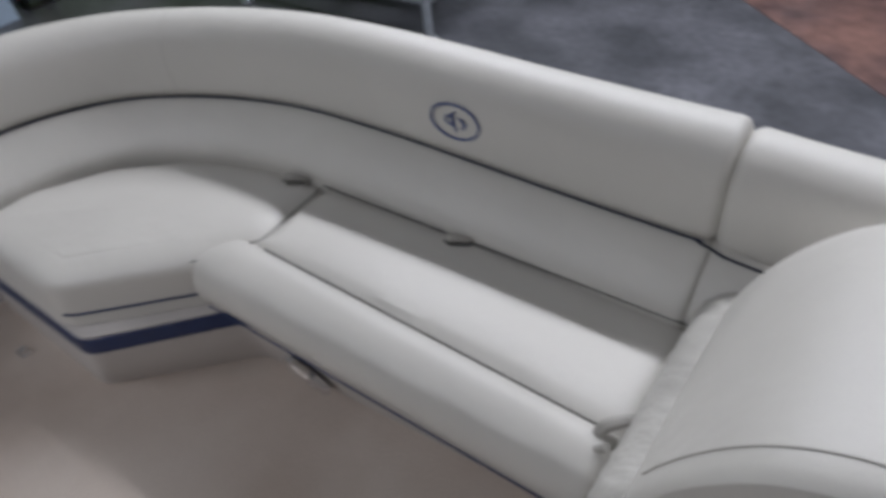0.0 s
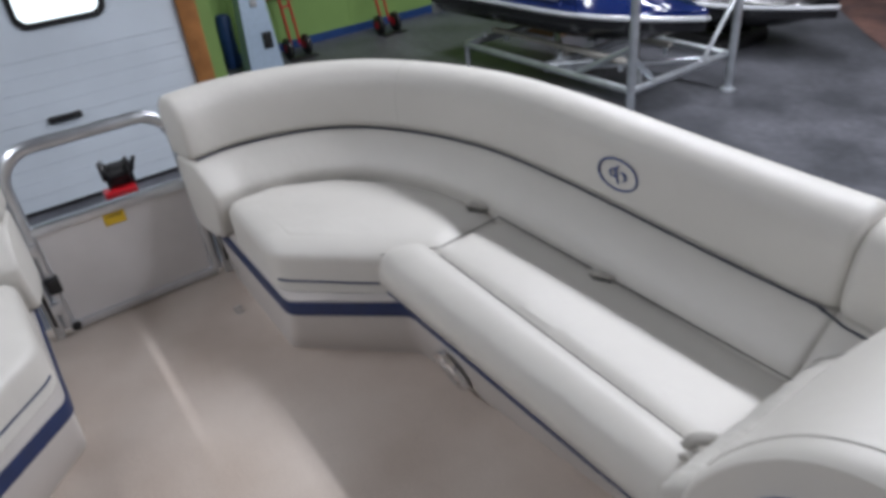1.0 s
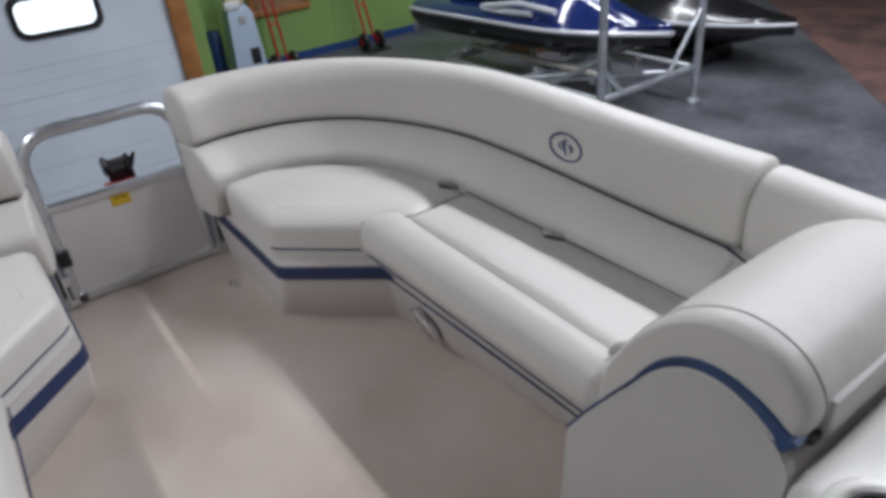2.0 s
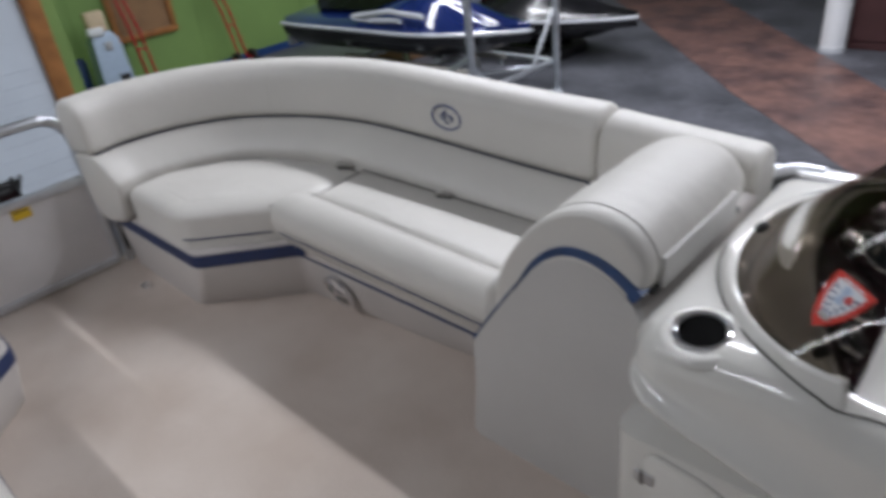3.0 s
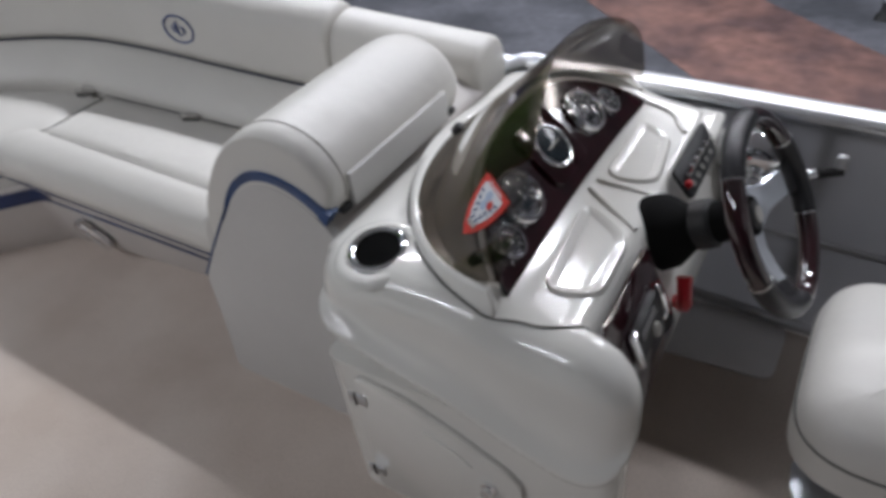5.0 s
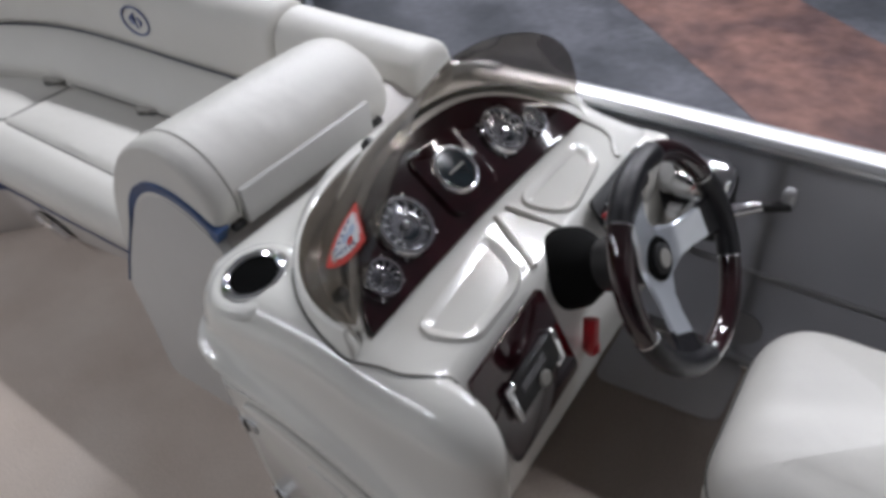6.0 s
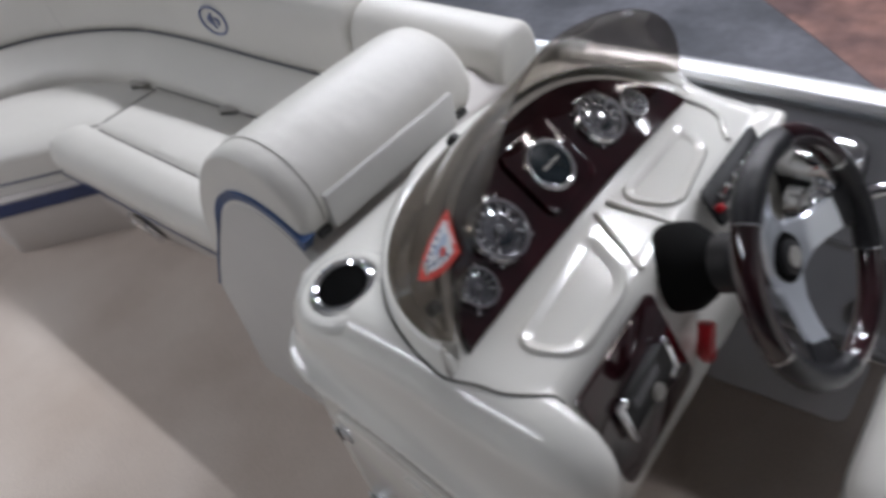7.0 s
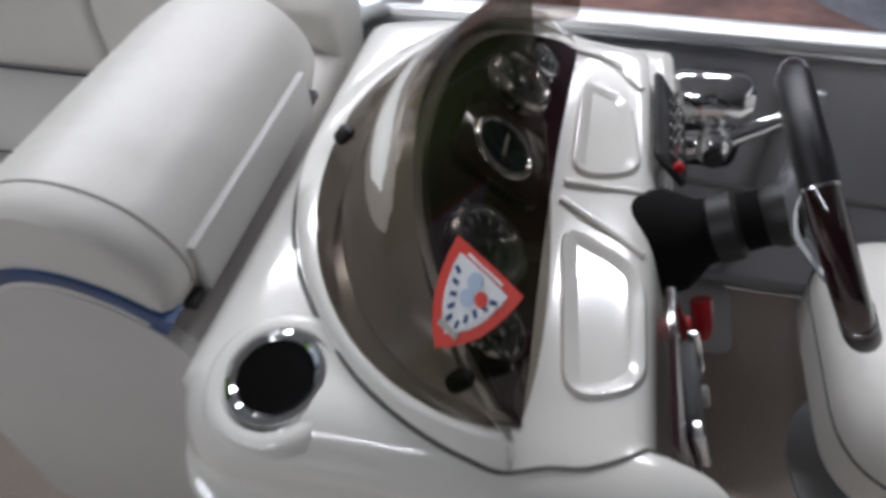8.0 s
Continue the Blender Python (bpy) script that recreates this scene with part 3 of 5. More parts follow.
def couch():
    c = thing("bow_couch", (-1.0, 1.3, 0.0), "cream vinyl wrap-around bow couch with navy piping and blue stripe", "couch", "bow couches")
    low, mid = corner_base()
    a, b = soft_poly(low, 0.03), soft_poly(mid, 0.03)
    base = part("base", loft([[V((p.x, p.y, 0.0)) for p in a], [V((p.x, p.y, 0.185)) for p in b], [V((p.x, p.y, 0.272)) for p in b]]), BASE, c, "beige molded plastic seat base")
    # blue stripe round the top of the base
    run = [p for p in b]
    rows = []
    for z, d in ((0.218, 0.0), (0.218, 0.006), (0.265, 0.006), (0.265, 0.0)):
        q = inset(run, -d - 0.0005)[:18]
        rows.append([V((p.x, p.y, z)) for p in q])
    sm = loft(rows, cap=False, closed=False)
    part("stripe", sm, STRIPE, base, "dark blue vinyl stripe")
    # narrow blue welt under the long cushion
    part("welt", loft([[V((x, 1.0715 - d, z)) for z, d in ((0.209, 0.0), (0.210, 0.003), (0.218, 0.003), (0.219, 0.0))] for x in (-0.965, -0.5, -0.01)]), STRIPE, base, "narrow dark blue welt")
    # seats
    corner = soft_poly([(-1.73, 0.80), (-1.30, 0.79), (-1.05, 1.035), (-0.938, 1.165), (-0.965, 1.43), (-1.18, 1.42), (-1.42, 1.345), (-1.615, 1.195), (-1.74, 0.99)], 0.05, 6)
    s1 = part("seat_cushion", pad(corner, 0.262, 0.432, 0.05, 0.012), VINYL, c, "cream vinyl corner seat cushion")
    front = [p for p in inset(corner, -0.002)]
    part("piping", tube([V((p.x, p.y, 0.314)) for p in front[10:17]], 0.003, 8), STRIPE, s1, "navy piping cord")
    part("seam", tube([V((-1.66, 0.885, 0.4315)), V((-1.33, 0.875, 0.4335)), V((-1.12, 1.075, 0.432))], 0.0026, 8), VINYL, s1)
    prof = smooth_profile([(1.085, 0.236), (1.055, 0.244), (1.03, 0.270), (1.008, 0.312), (0.990, 0.365), (0.995, 0.41), (1.02, 0.445), (1.06, 0.461), (1.096, 0.455), (1.113, 0.432),
                           (1.132, 0.442), (1.20, 0.446), (1.30, 0.440), (1.40, 0.426), (1.425, 0.40), (1.42, 0.28), (1.40, 0.240)], 3)
    xs = [-1.0 + i * (0.985 / 24) for i in range(25)]

    def slant(x, y):
        # the bow end of the long cushion is cut to meet the corner seat
        w = max(0.0, min(1.0, (-0.02 - x) / 0.98))
        return w * (0.112 * max(0.0, min(1.0, (y - 1.02) / 0.14)) - 0.035 * max(0.0, min(1.0, (y - 1.16) / 0.24)))
    bm = upholstery([(y, z) for y, z in prof], [(V((x, 0, 0)), V((0, 1, 0))) for x in xs], 0.035, 5)
    for v in bm.verts:
        w = max(0.0, min(1.0, (-0.02 - v.co.x) / 0.98))
        dy = 0.033 * w * math.exp(-((v.co.y - 1.115) / 0.11) ** 2)
        v.co.x += slant(v.co.x, v.co.y)
        if v.co.y > 1.125 and v.co.z > 0.40:
            v.co.z += 0.006 * math.sin(math.pi * min(1, max(0, (v.co.x + 1.0) / 1.0)))
        v.co.y += dy
    s2 = part("seat_cushion", bm, VINYL, c, "long cream vinyl seat cushion with rolled front")
    part("piping", tube([V((x, 0.9925, 0.352 - 0.012 * k / 24)) for k, x in enumerate(xs)][1:], 0.0024, 8), STRIPE, s2, "navy piping cord")
    part("seam", tube([V((x + slant(x, 1.14), 1.113 + 0.033 * max(0, min(1, (-0.02 - x) / 0.98)), 0.4352)) for x in xs], 0.0026, 6), SEAM, s2)
    # a dark cord darkens the crease where the seat meets the back
    part("seam", tube([V((x, 1.4035, 0.4365)) for x in (-0.955, -0.7, -0.4, 0.02)], 0.0026, 6), SEAM, s2)
    part("seam", tube([V((-1.045, 1.03, 0.420)), V((-0.985, 1.10, 0.436)), V((-0.932, 1.165, 0.438)), V((-0.960, 1.40, 0.430))], 0.0022, 6), SEAM, s1)
    # backs
    path = back_path()
    b1 = part("lower_backrest", upholstery(LOWBACK, path, 0.02), VINYL, c, "cream vinyl lower back cushion")
    b2 = part("upper_backrest", upholstery(BOLSTER, path, 0.022, 4), VINYL, c, "cream vinyl rolled upper back bolster")
    part("piping", tube([p + o * -0.004 + V((0, 0, 0.5535 + dz)) for p, o, dz in path], 0.003, 8), NAVY, b1, "navy piping cord")
    for i in (22,):
        p, o, dz = path[i]
        part("seam", tube([p + o * (u - 0.0005) + V((0, 0, z + dz)) for u, z in BOLSTER[2:24]], 0.0007, 5), CLIP, b2)
    # emblem: an oval ring and a plain mark inside
    m = Matrix.Translation((-0.581, 1.5035, 0.672)) @ pose(0, 0, 0, 90, 0, 0)
    em = part("emblem", ring(0.064, 0.003, 40, 6, m, 0.66), INK, c, "navy oval embroidered emblem")
    part("mark", join(ring(0.0105, 0.0024, 20, 6, m @ Matrix.Translation((-0.014, 0.002, 0))),
                      tube(spline([m @ V((0.004, 0.026, 0)), m @ V((-0.006, 0.016, 0)), m @ V((-0.003, -0.006, 0)), m @ V((0.004, -0.026, 0))], 5), lambda u: 0.0016 + 0.0022 * math.sin(math.pi * u), 6),
                      tube(spline([m @ V((0.008, 0.010, 0)), m @ V((0.022, 0.006, 0)), m @ V((0.026, -0.006, 0)), m @ V((0.016, -0.016, 0))], 5), lambda u: 0.0014 + 0.0024 * math.sin(math.pi * u), 6)), INK, em, "plain navy mark")
    # the part of the bolster aft of the seam
    seg = [(V((x, 1.519 + 0.05 * max(0, x - 0.1), 0)), V((0, 1, 0)), -0.012 - 0.040 * (x / 0.45)) for x in [0.026 + 0.395 * i / 8 for i in range(9)]]
    b3 = part("upper_backrest", upholstery(BOLSTER, seg, 0.026, 5), VINYL, c, "short cream vinyl end bolster")
    part("lower_backrest", upholstery(LOWBACK, [(V((x, 1.525, 0)), V((0, 1, 0)), -0.004) for x in (0.0, 0.1, 0.2, 0.42)], 0.02), VINYL, c)
    part("piping", tube([V((-0.03, 1.509, 0.5535)), V((0.0, 1.506, 0.548))] + [p + V((0, -0.017, 0.556 + dz)) for p, o, dz in seg], 0.003, 8), NAVY, b3)
    part("shell", box((-0.9, 1.645, 0.40), (0.44, 1.662, 0.60), 0.004), BASE, c)
    # strap hinges at the back of the seat
    for x, y in ((-1.042, 1.395), (-0.516, 1.40)):
        bm = tube(spline([(x - 0.035, y - 0.012, 0.434), (x - 0.02, y - 0.02, 0.45), (x + 0.005, y - 0.012, 0.452), (x + 0.035, y + 0.012, 0.44)], 4), lambda t: 0.004 + 0.006 * math.sin(math.pi * t), 8)
        part("strap", bm, CLIP, c, "grey vinyl pull strap")
        # dark tube stands in for the shade under the strap
        part("strap_shade", tube([(x - 0.036, y - 0.020, 0.4335), (x - 0.01, y - 0.026, 0.437), (x + 0.03, y - 0.004, 0.4345)], lambda t: 0.003 + 0.005 * math.sin(math.pi * t), 8), SEAM, c, "shade under the strap, put in as a dark strip")
    bm = join(tube(spline([(-0.025, 1.085, 0.445), (-0.012, 1.095, 0.475), (0.018, 1.12, 0.48), (0.045, 1.14, 0.47)], 5), 0.012, 8), tube(spline([(-0.025, 1.085, 0.445), (-0.012, 1.06, 0.455), (0.004, 1.06, 0.472)], 4), 0.008, 8))
    part("strap", bm, CLIP, c, "grey vinyl pull strap")
    # round chrome vent in the base
    m = Matrix.Translation((-0.789, 1.077, 0.122)) @ pose(0, 0, 0, 108, 0, -4)
    vent = part("vent", lathe([(0.072, -0.005), (0.075, 0.010), (0.066, 0.018), (0.056, 0.014), (0.054, -0.005)], 32, m), CHROME, c, "round chrome base vent with spokes")
    part("backing", lathe([(0.0, 0.0), (0.057, 0.0), (0.057, 0.003), (0.0, 0.003)], 24, m), BLACK, vent)
    for k in range(5):
        a = 2 * math.pi * k / 5
        part("spoke", box((0.012, -0.006, 0.003), (0.058, 0.006, 0.014), 0.002, 1, m @ Matrix.Rotation(a, 4, "Z")), CHROME, vent)
    part("hub", lathe([(0.018, 0.003), (0.018, 0.016), (0.0, 0.019)], 16, m), CHROME, vent)
    return c


couch_one = couch()
mirror = Matrix.Translation((0, 2 * MID, 0)) @ Matrix.Diagonal((1, -1, 1, 1)) @ Matrix.Translation(couch_one.location)
port = copy_thing(couch_one, mirror)
tagged(port, "cream vinyl wrap-around bow couch across the carpet walkway", "couch", "bow couches")

# ---- rolled armrest at the end of the couch ----


def armrest():
    a = thing("couch_armrest", (0.22, 1.2, 0.0), "tall cream vinyl rolled armrest with blue trim and end panel", "armrest")
    top = [(0.065, 0.47), (0.075, 0.55), (0.11, 0.63), (0.165, 0.71), (0.225, 0.768), (0.295, 0.803), (0.36, 0.808), (0.42, 0.786), (0.458, 0.742), (0.468, 0.70), (0.456, 0.655)]
    arc = [(p.x, p.y) for p in spline([(x, z, 0) for x, z in top], 4)]
    low = [(0.40, 0.62), (0.30, 0.655), (0.20, 0.60), (0.11, 0.48)]
    prof = arc + low
    cx, cz = 0.27, 0.64
    rings = []
    for y, s in ((0.928, 0.86), (0.930, 0.93), (0.938, 0.97), (0.952, 0.992), (0.975, 1.0), (1.0, 1.0), (1.1, 1.006), (1.2, 1.008), (1.3, 1.004), (1.36, 1.0), (1.39, 0.985), (1.41, 0.95), (1.425, 0.88), (1.432, 0.75)):
        rings.append([V((cx + (x - cx) * s, y, cz + (z - cz) * s)) for x, z in prof])
    roll = part("roll_cushion", loft(rings), VINYL, a, "thick rolled vinyl top cushion")
    part("seam", tube([V((cx + (x - cx) * 1.002, 0.975, cz + (z - cz) * 1.002)) for x, z in arc[6:-2]], 0.0016, 6), CLIP, roll)
    # end panel
    out = soft_poly([(-0.035, 0.0), (0.455, 0.0), (0.458, 0.60), (0.435, 0.635), (0.385, 0.672), (0.325, 0.692), (0.265, 0.683), (0.205, 0.642), (0.13, 0.545), (0.05, 0.43), (-0.005, 0.345), (-0.012, 0.20)], 0.02, 4)
    m = Matrix(((1, 0, 0, 0), (0, 0, -1, 0.948), (0, 1, 0, 0), (0, 0, 0, 1)))
    panel = part("end_panel", plate([(p.x, p.y) for p in out], 0.022, m, 0.007, 3), PANEL, a, "smooth cream end panel")
    body = soft_poly([(0.0, 0.0), (0.45, 0.0), (0.452, 0.62), (0.38, 0.66), (0.30, 0.66), (0.2, 0.60), (0.1, 0.46), (0.03, 0.36)], 0.02, 3)
    part("body", plate([(p.x, p.y) for p in body], 0.60, Matrix(((1, 0, 0, 0), (0, 0, -1, 1.549), (0, 1, 0, 0), (0, 0, 0, 1)))), BASE, a, "beige molded armrest body")
    # blue trim band between cushion and panel
    ins = [(0.135, 0.550), (0.205, 0.637), (0.265, 0.681), (0.325, 0.689), (0.385, 0.668), (0.437, 0.628)]
    ous = [(0.140, 0.563), (0.20, 0.660), (0.262, 0.710), (0.33, 0.722), (0.398, 0.704), (0.462, 0.664)]
    i2 = [(p.x, p.y) for p in spline([(x, z, 0) for x, z in ins], 5)]
    o2 = [(p.x, p.y) for p in spline([(x, z, 0) for x, z in ous], 5)]
    rings = [[V((p[0], 0.930, p[1])), V((q[0], 0.922, q[1])), V((q[0], 0.95, q[1])), V((p[0], 0.95, p[1]))] for p, q in zip(i2, o2)]
    part("trim_band", loft(rings), BLUE, a, "blue vinyl trim band")
    part("piping", tube(spline([(-0.004, 0.926, 0.352), (0.05, 0.926, 0.437), (0.13, 0.926, 0.552), (0.17, 0.926, 0.606)], 4), 0.0028, 8), BLUE, panel, "blue piping cord")
    # wrinkled inner pad between seat and roll
    prof2 = smooth_profile([(0.022, 0.40), (0.016, 0.465), (0.032, 0.515), (0.062, 0.545), (0.095, 0.555), (0.11, 0.50), (0.09, 0.41)], 3)
    bm = upholstery(prof2, [(V((0, 0.975 + 0.42 * i / 48, 0)), V((1, 0, 0))) for i in range(49)], 0.035, 5)
    for v in bm.verts:
        y, z = v.co.y, v.co.z
        f = math.sin(180 * y + 90 * z + 2 * math.sin(57 * y)) + 0.7 * math.sin(250 * y - 140 * z + 3 * math.sin(43 * y + 80 * z)) + 0.6 * math.sin(110 * z + 131 * y)
        v.co += V((-0.0012, 0, 0.0011)) * f
    part("inner_pad", bm, VINYL_Q, a, "wrinkled vinyl inner pad", 60)
    # flat plate on the rear of the roll
    part("rear_plate", box((0.458, 0.985, 0.652), (0.477, 1.335, 0.722), 0.004), PANEL, a, "flat vinyl covered rear plate")
    part("bracket", box((0.452, 0.955, 0.648), (0.470, 0.982, 0.662), 0.003), BLACK, a)
    part("bracket", box((0.452, 1.345, 0.650), (0.470, 1.375, 0.664), 0.003), BLACK, a)


armrest()

from mathutils.bvhtree import BVHTree

# ---- helm console ----


def melt(bm, size, passes):
    """Weld overlapping closed forms into one molded skin with soft creases."""
    bmesh.ops.recalc_face_normals(bm, faces=bm.faces)
    me = bpy.data.meshes.new("blank")
    bm.to_mesh(me)
    bm.free()
    blank = new("blank", me)
    r = blank.modifiers.new("weld", "REMESH")
    r.mode, r.voxel_size = "VOXEL", size
    m = blank.modifiers.new("ease", "SMOOTH")
    m.factor, m.iterations = 0.5, passes
    skin = bpy.data.meshes.new_from_object(blank.evaluated_get(bpy.context.evaluated_depsgraph_get()))
    bpy.data.objects.remove(blank)
    out = bmesh.new()
    out.from_mesh(skin)
    return out


def helm():
    h = thing("helm_console", (0.75, 1.2, 0.0), "glossy cream fibreglass helm console with burgundy dash", "console")
    # lower body
    low = soft_poly([(0.475, 0.80), (1.062, 0.80), (1.062, 0.905), (0.935, 0.935), (0.935, 1.56), (0.475, 1.56)], 0.045, 7)
    head = soft_poly([(0.475, 0.80), (1.03, 0.80), (1.03, 0.89), (0.935, 0.92), (0.935, 1.56), (0.475, 1.56)], 0.045, 7)
    part("lower_body", loft([[V((p.x, p.y, 0.0)) for p in inset(low, 0.004)], [V((p.x, p.y, 0.2)) for p in low], [V((p.x, p.y, 0.385)) for p in low], [V((p.x, p.y, 0.42)) for p in head]]), GEL, h, "cream fibreglass lower body")
    # upper shell: a side profile carried across the boat, with a rounded walkway edge
    prof = [(0.478, 0.545), (0.478, 0.59), (0.482, 0.628), (0.498, 0.650), (0.53, 0.659), (0.60, 0.665), (0.70, 0.674), (0.80, 0.668), (0.86, 0.650), (0.90, 0.642), (0.94, 0.637), (0.962, 0.630),
            (0.978, 0.610), (0.998, 0.555), (1.020, 0.495), (1.036, 0.445), (1.040, 0.345)]
    prof = [(p.x, p.y) for p in spline([(x, z, 0) for x, z in prof], 3)]
    n = len(prof)
    nor = []
    for i in range(n):
        a, b = prof[max(i - 1, 0)], prof[min(i + 1, n - 1)]
        d = V((b[0] - a[0], 0, b[1] - a[1])).normalized()
        nor.append(V((-d.z, 0, d.x)))

    def belt(x):
        # the lower lip of the shell falls gently towards the stern and flattens under the aft bulb
        run = ((0.47, 0.582), (0.52, 0.567), (0.62, 0.533), (0.775, 0.493), (0.87, 0.452), (0.97, 0.418), (1.06, 0.400))
        for (x0, z0), (x1, z1) in zip(run, run[1:]):
            if x <= x1:
                return z0 + (z1 - z0) * (x - x0) / (x1 - x0)
        return run[-1][1]

    rings = [[V((x, y, z)) for x, z in prof] for y in (0.874, 0.94, 1.0, 1.1, 1.2, 1.3, 1.4, 1.5, 1.58)]
    for k in range(1, 7):
        a = math.pi / 2 * k / 6
        rings.append([V((x, 1.58 + 0.06 * math.sin(a), z)) - nn * 0.06 * (1 - math.cos(a)) for (x, z), nn in zip(prof, nor)])
    def top_z(x):
        best = 0.40
        for (x0, z0), (x1, z1) in zip(prof, prof[1:]):
            if x0 <= x <= x1 and x1 > x0 + 1e-6:
                best = max(best, z0 + (z1 - z0) * (x - x0) / (x1 - x0))
        return best
    # rolled bolster along the walkway with a flared lower flange and a rounded aft nose
    ribs = []
    nose0, nose1 = 0.965, 1.076
    xs = [0.4795 + 0.09 * (1 - math.cos(math.pi / 2 * k / 8)) for k in range(9)] + [0.5695 + (nose0 - 0.5695) * k / 18 for k in range(1, 19)]
    xs += [nose0 + (nose1 - nose0) * math.sin(math.pi / 2 * k / 12) for k in range(1, 13)]
    for x in xs:
        zt = top_z(max(x, 0.486)) if x < 0.93 else 0.638 - 0.020 * ((x - 0.93) / 0.145) ** 2
        zb = belt(x)
        f = min(1, (x - 0.4795) / 0.09)
        f = math.sqrt(max(0, 1 - (1 - f) ** 2))
        yf, r = 0.80 + 0.085 * (1 - f), 0.072
        inner = 0.93 if x < 0.90 else max(0.886, 0.93 - 0.044 * (x - 0.90) / 0.04)
        sec = [(inner, zt - 0.004), (inner - 0.012, zt - 0.002)]
        sec += [(min(inner - 0.014, yf + r - r * math.sin(a)), zt - r + r * math.cos(a)) for a in [math.pi / 2 * k / 8 for k in range(9)]]
        for k in range(1, 9):
            t = k / 8
            sec.append((yf - f * (0.010 * t + 0.024 * t ** 3), zt - r + (zb - zt + r) * t))
        sec += [(yf - 0.036 * f, zb - 0.010), (yf - 0.028 * f, zb - 0.021), (yf - 0.010 * f, zb - 0.030), (yf + 0.012, zb - 0.034), (inner, zb - 0.034)]
        u = max(0.0, (x - nose0) / (nose1 - nose0))
        k = max(0.02, (1 - u ** 2.4) ** (1 / 2.4))
        cy, cz = 0.850, 0.505
        ribs.append([V((x, cy + (y - cy) * (k if z > zb + 0.02 else k ** 0.6), cz + (z - cz) * (k ** 0.75))) for y, z in sec])
    side = loft(ribs)
    sb = melt(join(loft(rings), side), 0.0055, 7)
    cc = V((0.600, 0.880, 0.665))
    for k in range(20):
        d = V((math.cos(2 * math.pi * k / 20), math.sin(2 * math.pi * k / 20), 0))
        near = [f for f in sb.faces if (f.calc_center_median() - cc).length < 0.10]
        geo = list({v for f in near for v in f.verts}) + list({e for f in near for e in f.edges}) + near
        bmesh.ops.bisect_plane(sb, geom=geo, plane_co=cc + d * 0.046, plane_no=d, dist=1e-6)
    gone = [f for f in sb.faces if (f.calc_center_median() - cc).xy.length < 0.045 and f.calc_center_median().z > 0.6]
    bmesh.ops.delete(sb, geom=gone, context="FACES")
    tree = BVHTree.FromBMesh(sb)

    def skin_z(x, y):
        hit = tree.ray_cast(V((x, y, 1.0)), V((0, 0, -1)))[0]
        return hit.z if hit else 0.6
    shell = part("shell", sb, GEL, h, "glossy cream molded shell", 60)
    # locker door
    m = Matrix(((1, 0, 0, 0), (0, 0, -1, 0.80), (0, 1, 0, 0), (0, 0, 0, 1)))
    dz = [(0.548, 0.035), (0.895, 0.035), (0.900, 0.275), (0.87, 0.305), (0.76, 0.358), (0.66, 0.395), (0.565, 0.405), (0.548, 0.39)]
    door = part("door", plate([(p.x, p.y) for p in soft_poly(dz, 0.012, 4)], 0.010, m, 0.004, 2), GEL, h, "cream locker door")
    part("gap_strip", plate([(p.x, p.y) for p in inset(soft_poly(dz, 0.012, 4), -0.002)], 0.0030, m), CLIP, door)
    part("recess", tube(spline([(0.70, 0.7885, 0.325), (0.76, 0.7885, 0.305), (0.80, 0.7885, 0.275)], 5), 0.0035, 8), GEL, door)
    for z in (0.339, 0.097):
        hg = part("hinge", box((0.530, 0.7865, z - 0.014), (0.572, 0.7905, z + 0.014), 0.0015), ALU, door, "small satin metal hinge")
        part("pin", tube([(0.547, 0.7865, z - 0.016), (0.547, 0.7865, z + 0.016)], 0.003, 8), BLACK, door)
    lk = part("lock", lathe([(0.016, 0), (0.016, 0.006), (0.011, 0.009), (0.011, 0.018), (0.0, 0.02)], 18, Matrix.Translation((0.834, 0.79, 0.235)) @ pose(0, 0, 0, 90)), CHROME, door, "round chrome lock")
    # cup holder
    cm = Matrix.Translation((0.600, 0.880, 0.665)) @ pose(0, 0, 0, 8, -2, 0)
    cup = part("cup_holder", lathe([(0.040, -0.012), (0.041, 0.003), (0.046, 0.0065), (0.052, 0.004), (0.054, -0.002), (0.054, -0.012)], 40, cm), CHROME, h, "polished steel cup holder ring")
    part("well", lathe([(0.041, 0.001), (0.0395, -0.05), (0.037, -0.085), (0.0, -0.085), (0.0, -0.087), (0.041, -0.087), (0.043, 0.001)], 32, cm), PIT, cup, "dark cup well")
    # raised pad ring round the cup and a groove line behind
    part("boss", lathe([(0.056, -0.01), (0.058, 0.0), (0.066, 0.0015), (0.075, -0.003), (0.082, -0.012)], 40, cm), GEL, h)

    # ring land on which the windscreen stands
    def base_pt(t, grow=0.0, z=0.69):
        return V((0.835 - (0.283 + grow) * math.sin(t), 1.235 - ((0.392 if t < math.pi / 2 else 0.352) + grow) * math.cos(t), z))
    ts = [math.pi * (0.0 + 1.0 * i / 40) for i in range(41)]
    tl = [-0.04 + 0.008 * i for i in range(5)] + ts

    def wid(t):
        k = min(1, max(0, (t - 0.6) / 1.0))
        return 0.28 + 0.72 * k * k * (3 - 2 * k)

    def land_pt(t, g, z):
        p = base_pt(t, g * wid(t), z)
        if g > 0.036:
            p.z = min(p.z, skin_z(p.x, p.y) - 0.004)
        k = min(1, max(0, -t / 0.04, (t - math.pi + 0.20) / 0.20))
        k = k * k * (3 - 2 * k)
        if k > 0:
            p.z = p.z * (1 - k) + (skin_z(p.x, p.y) - 0.006) * k
        return p
    rows = [[land_pt(t, g, z) for t in tl] for g, z in ((0.040, 0.668), (0.037, 0.684), (0.030, 0.690), (0.004, 0.698), (-0.004, 0.698), (-0.012, 0.68), (-0.03, 0.675))]
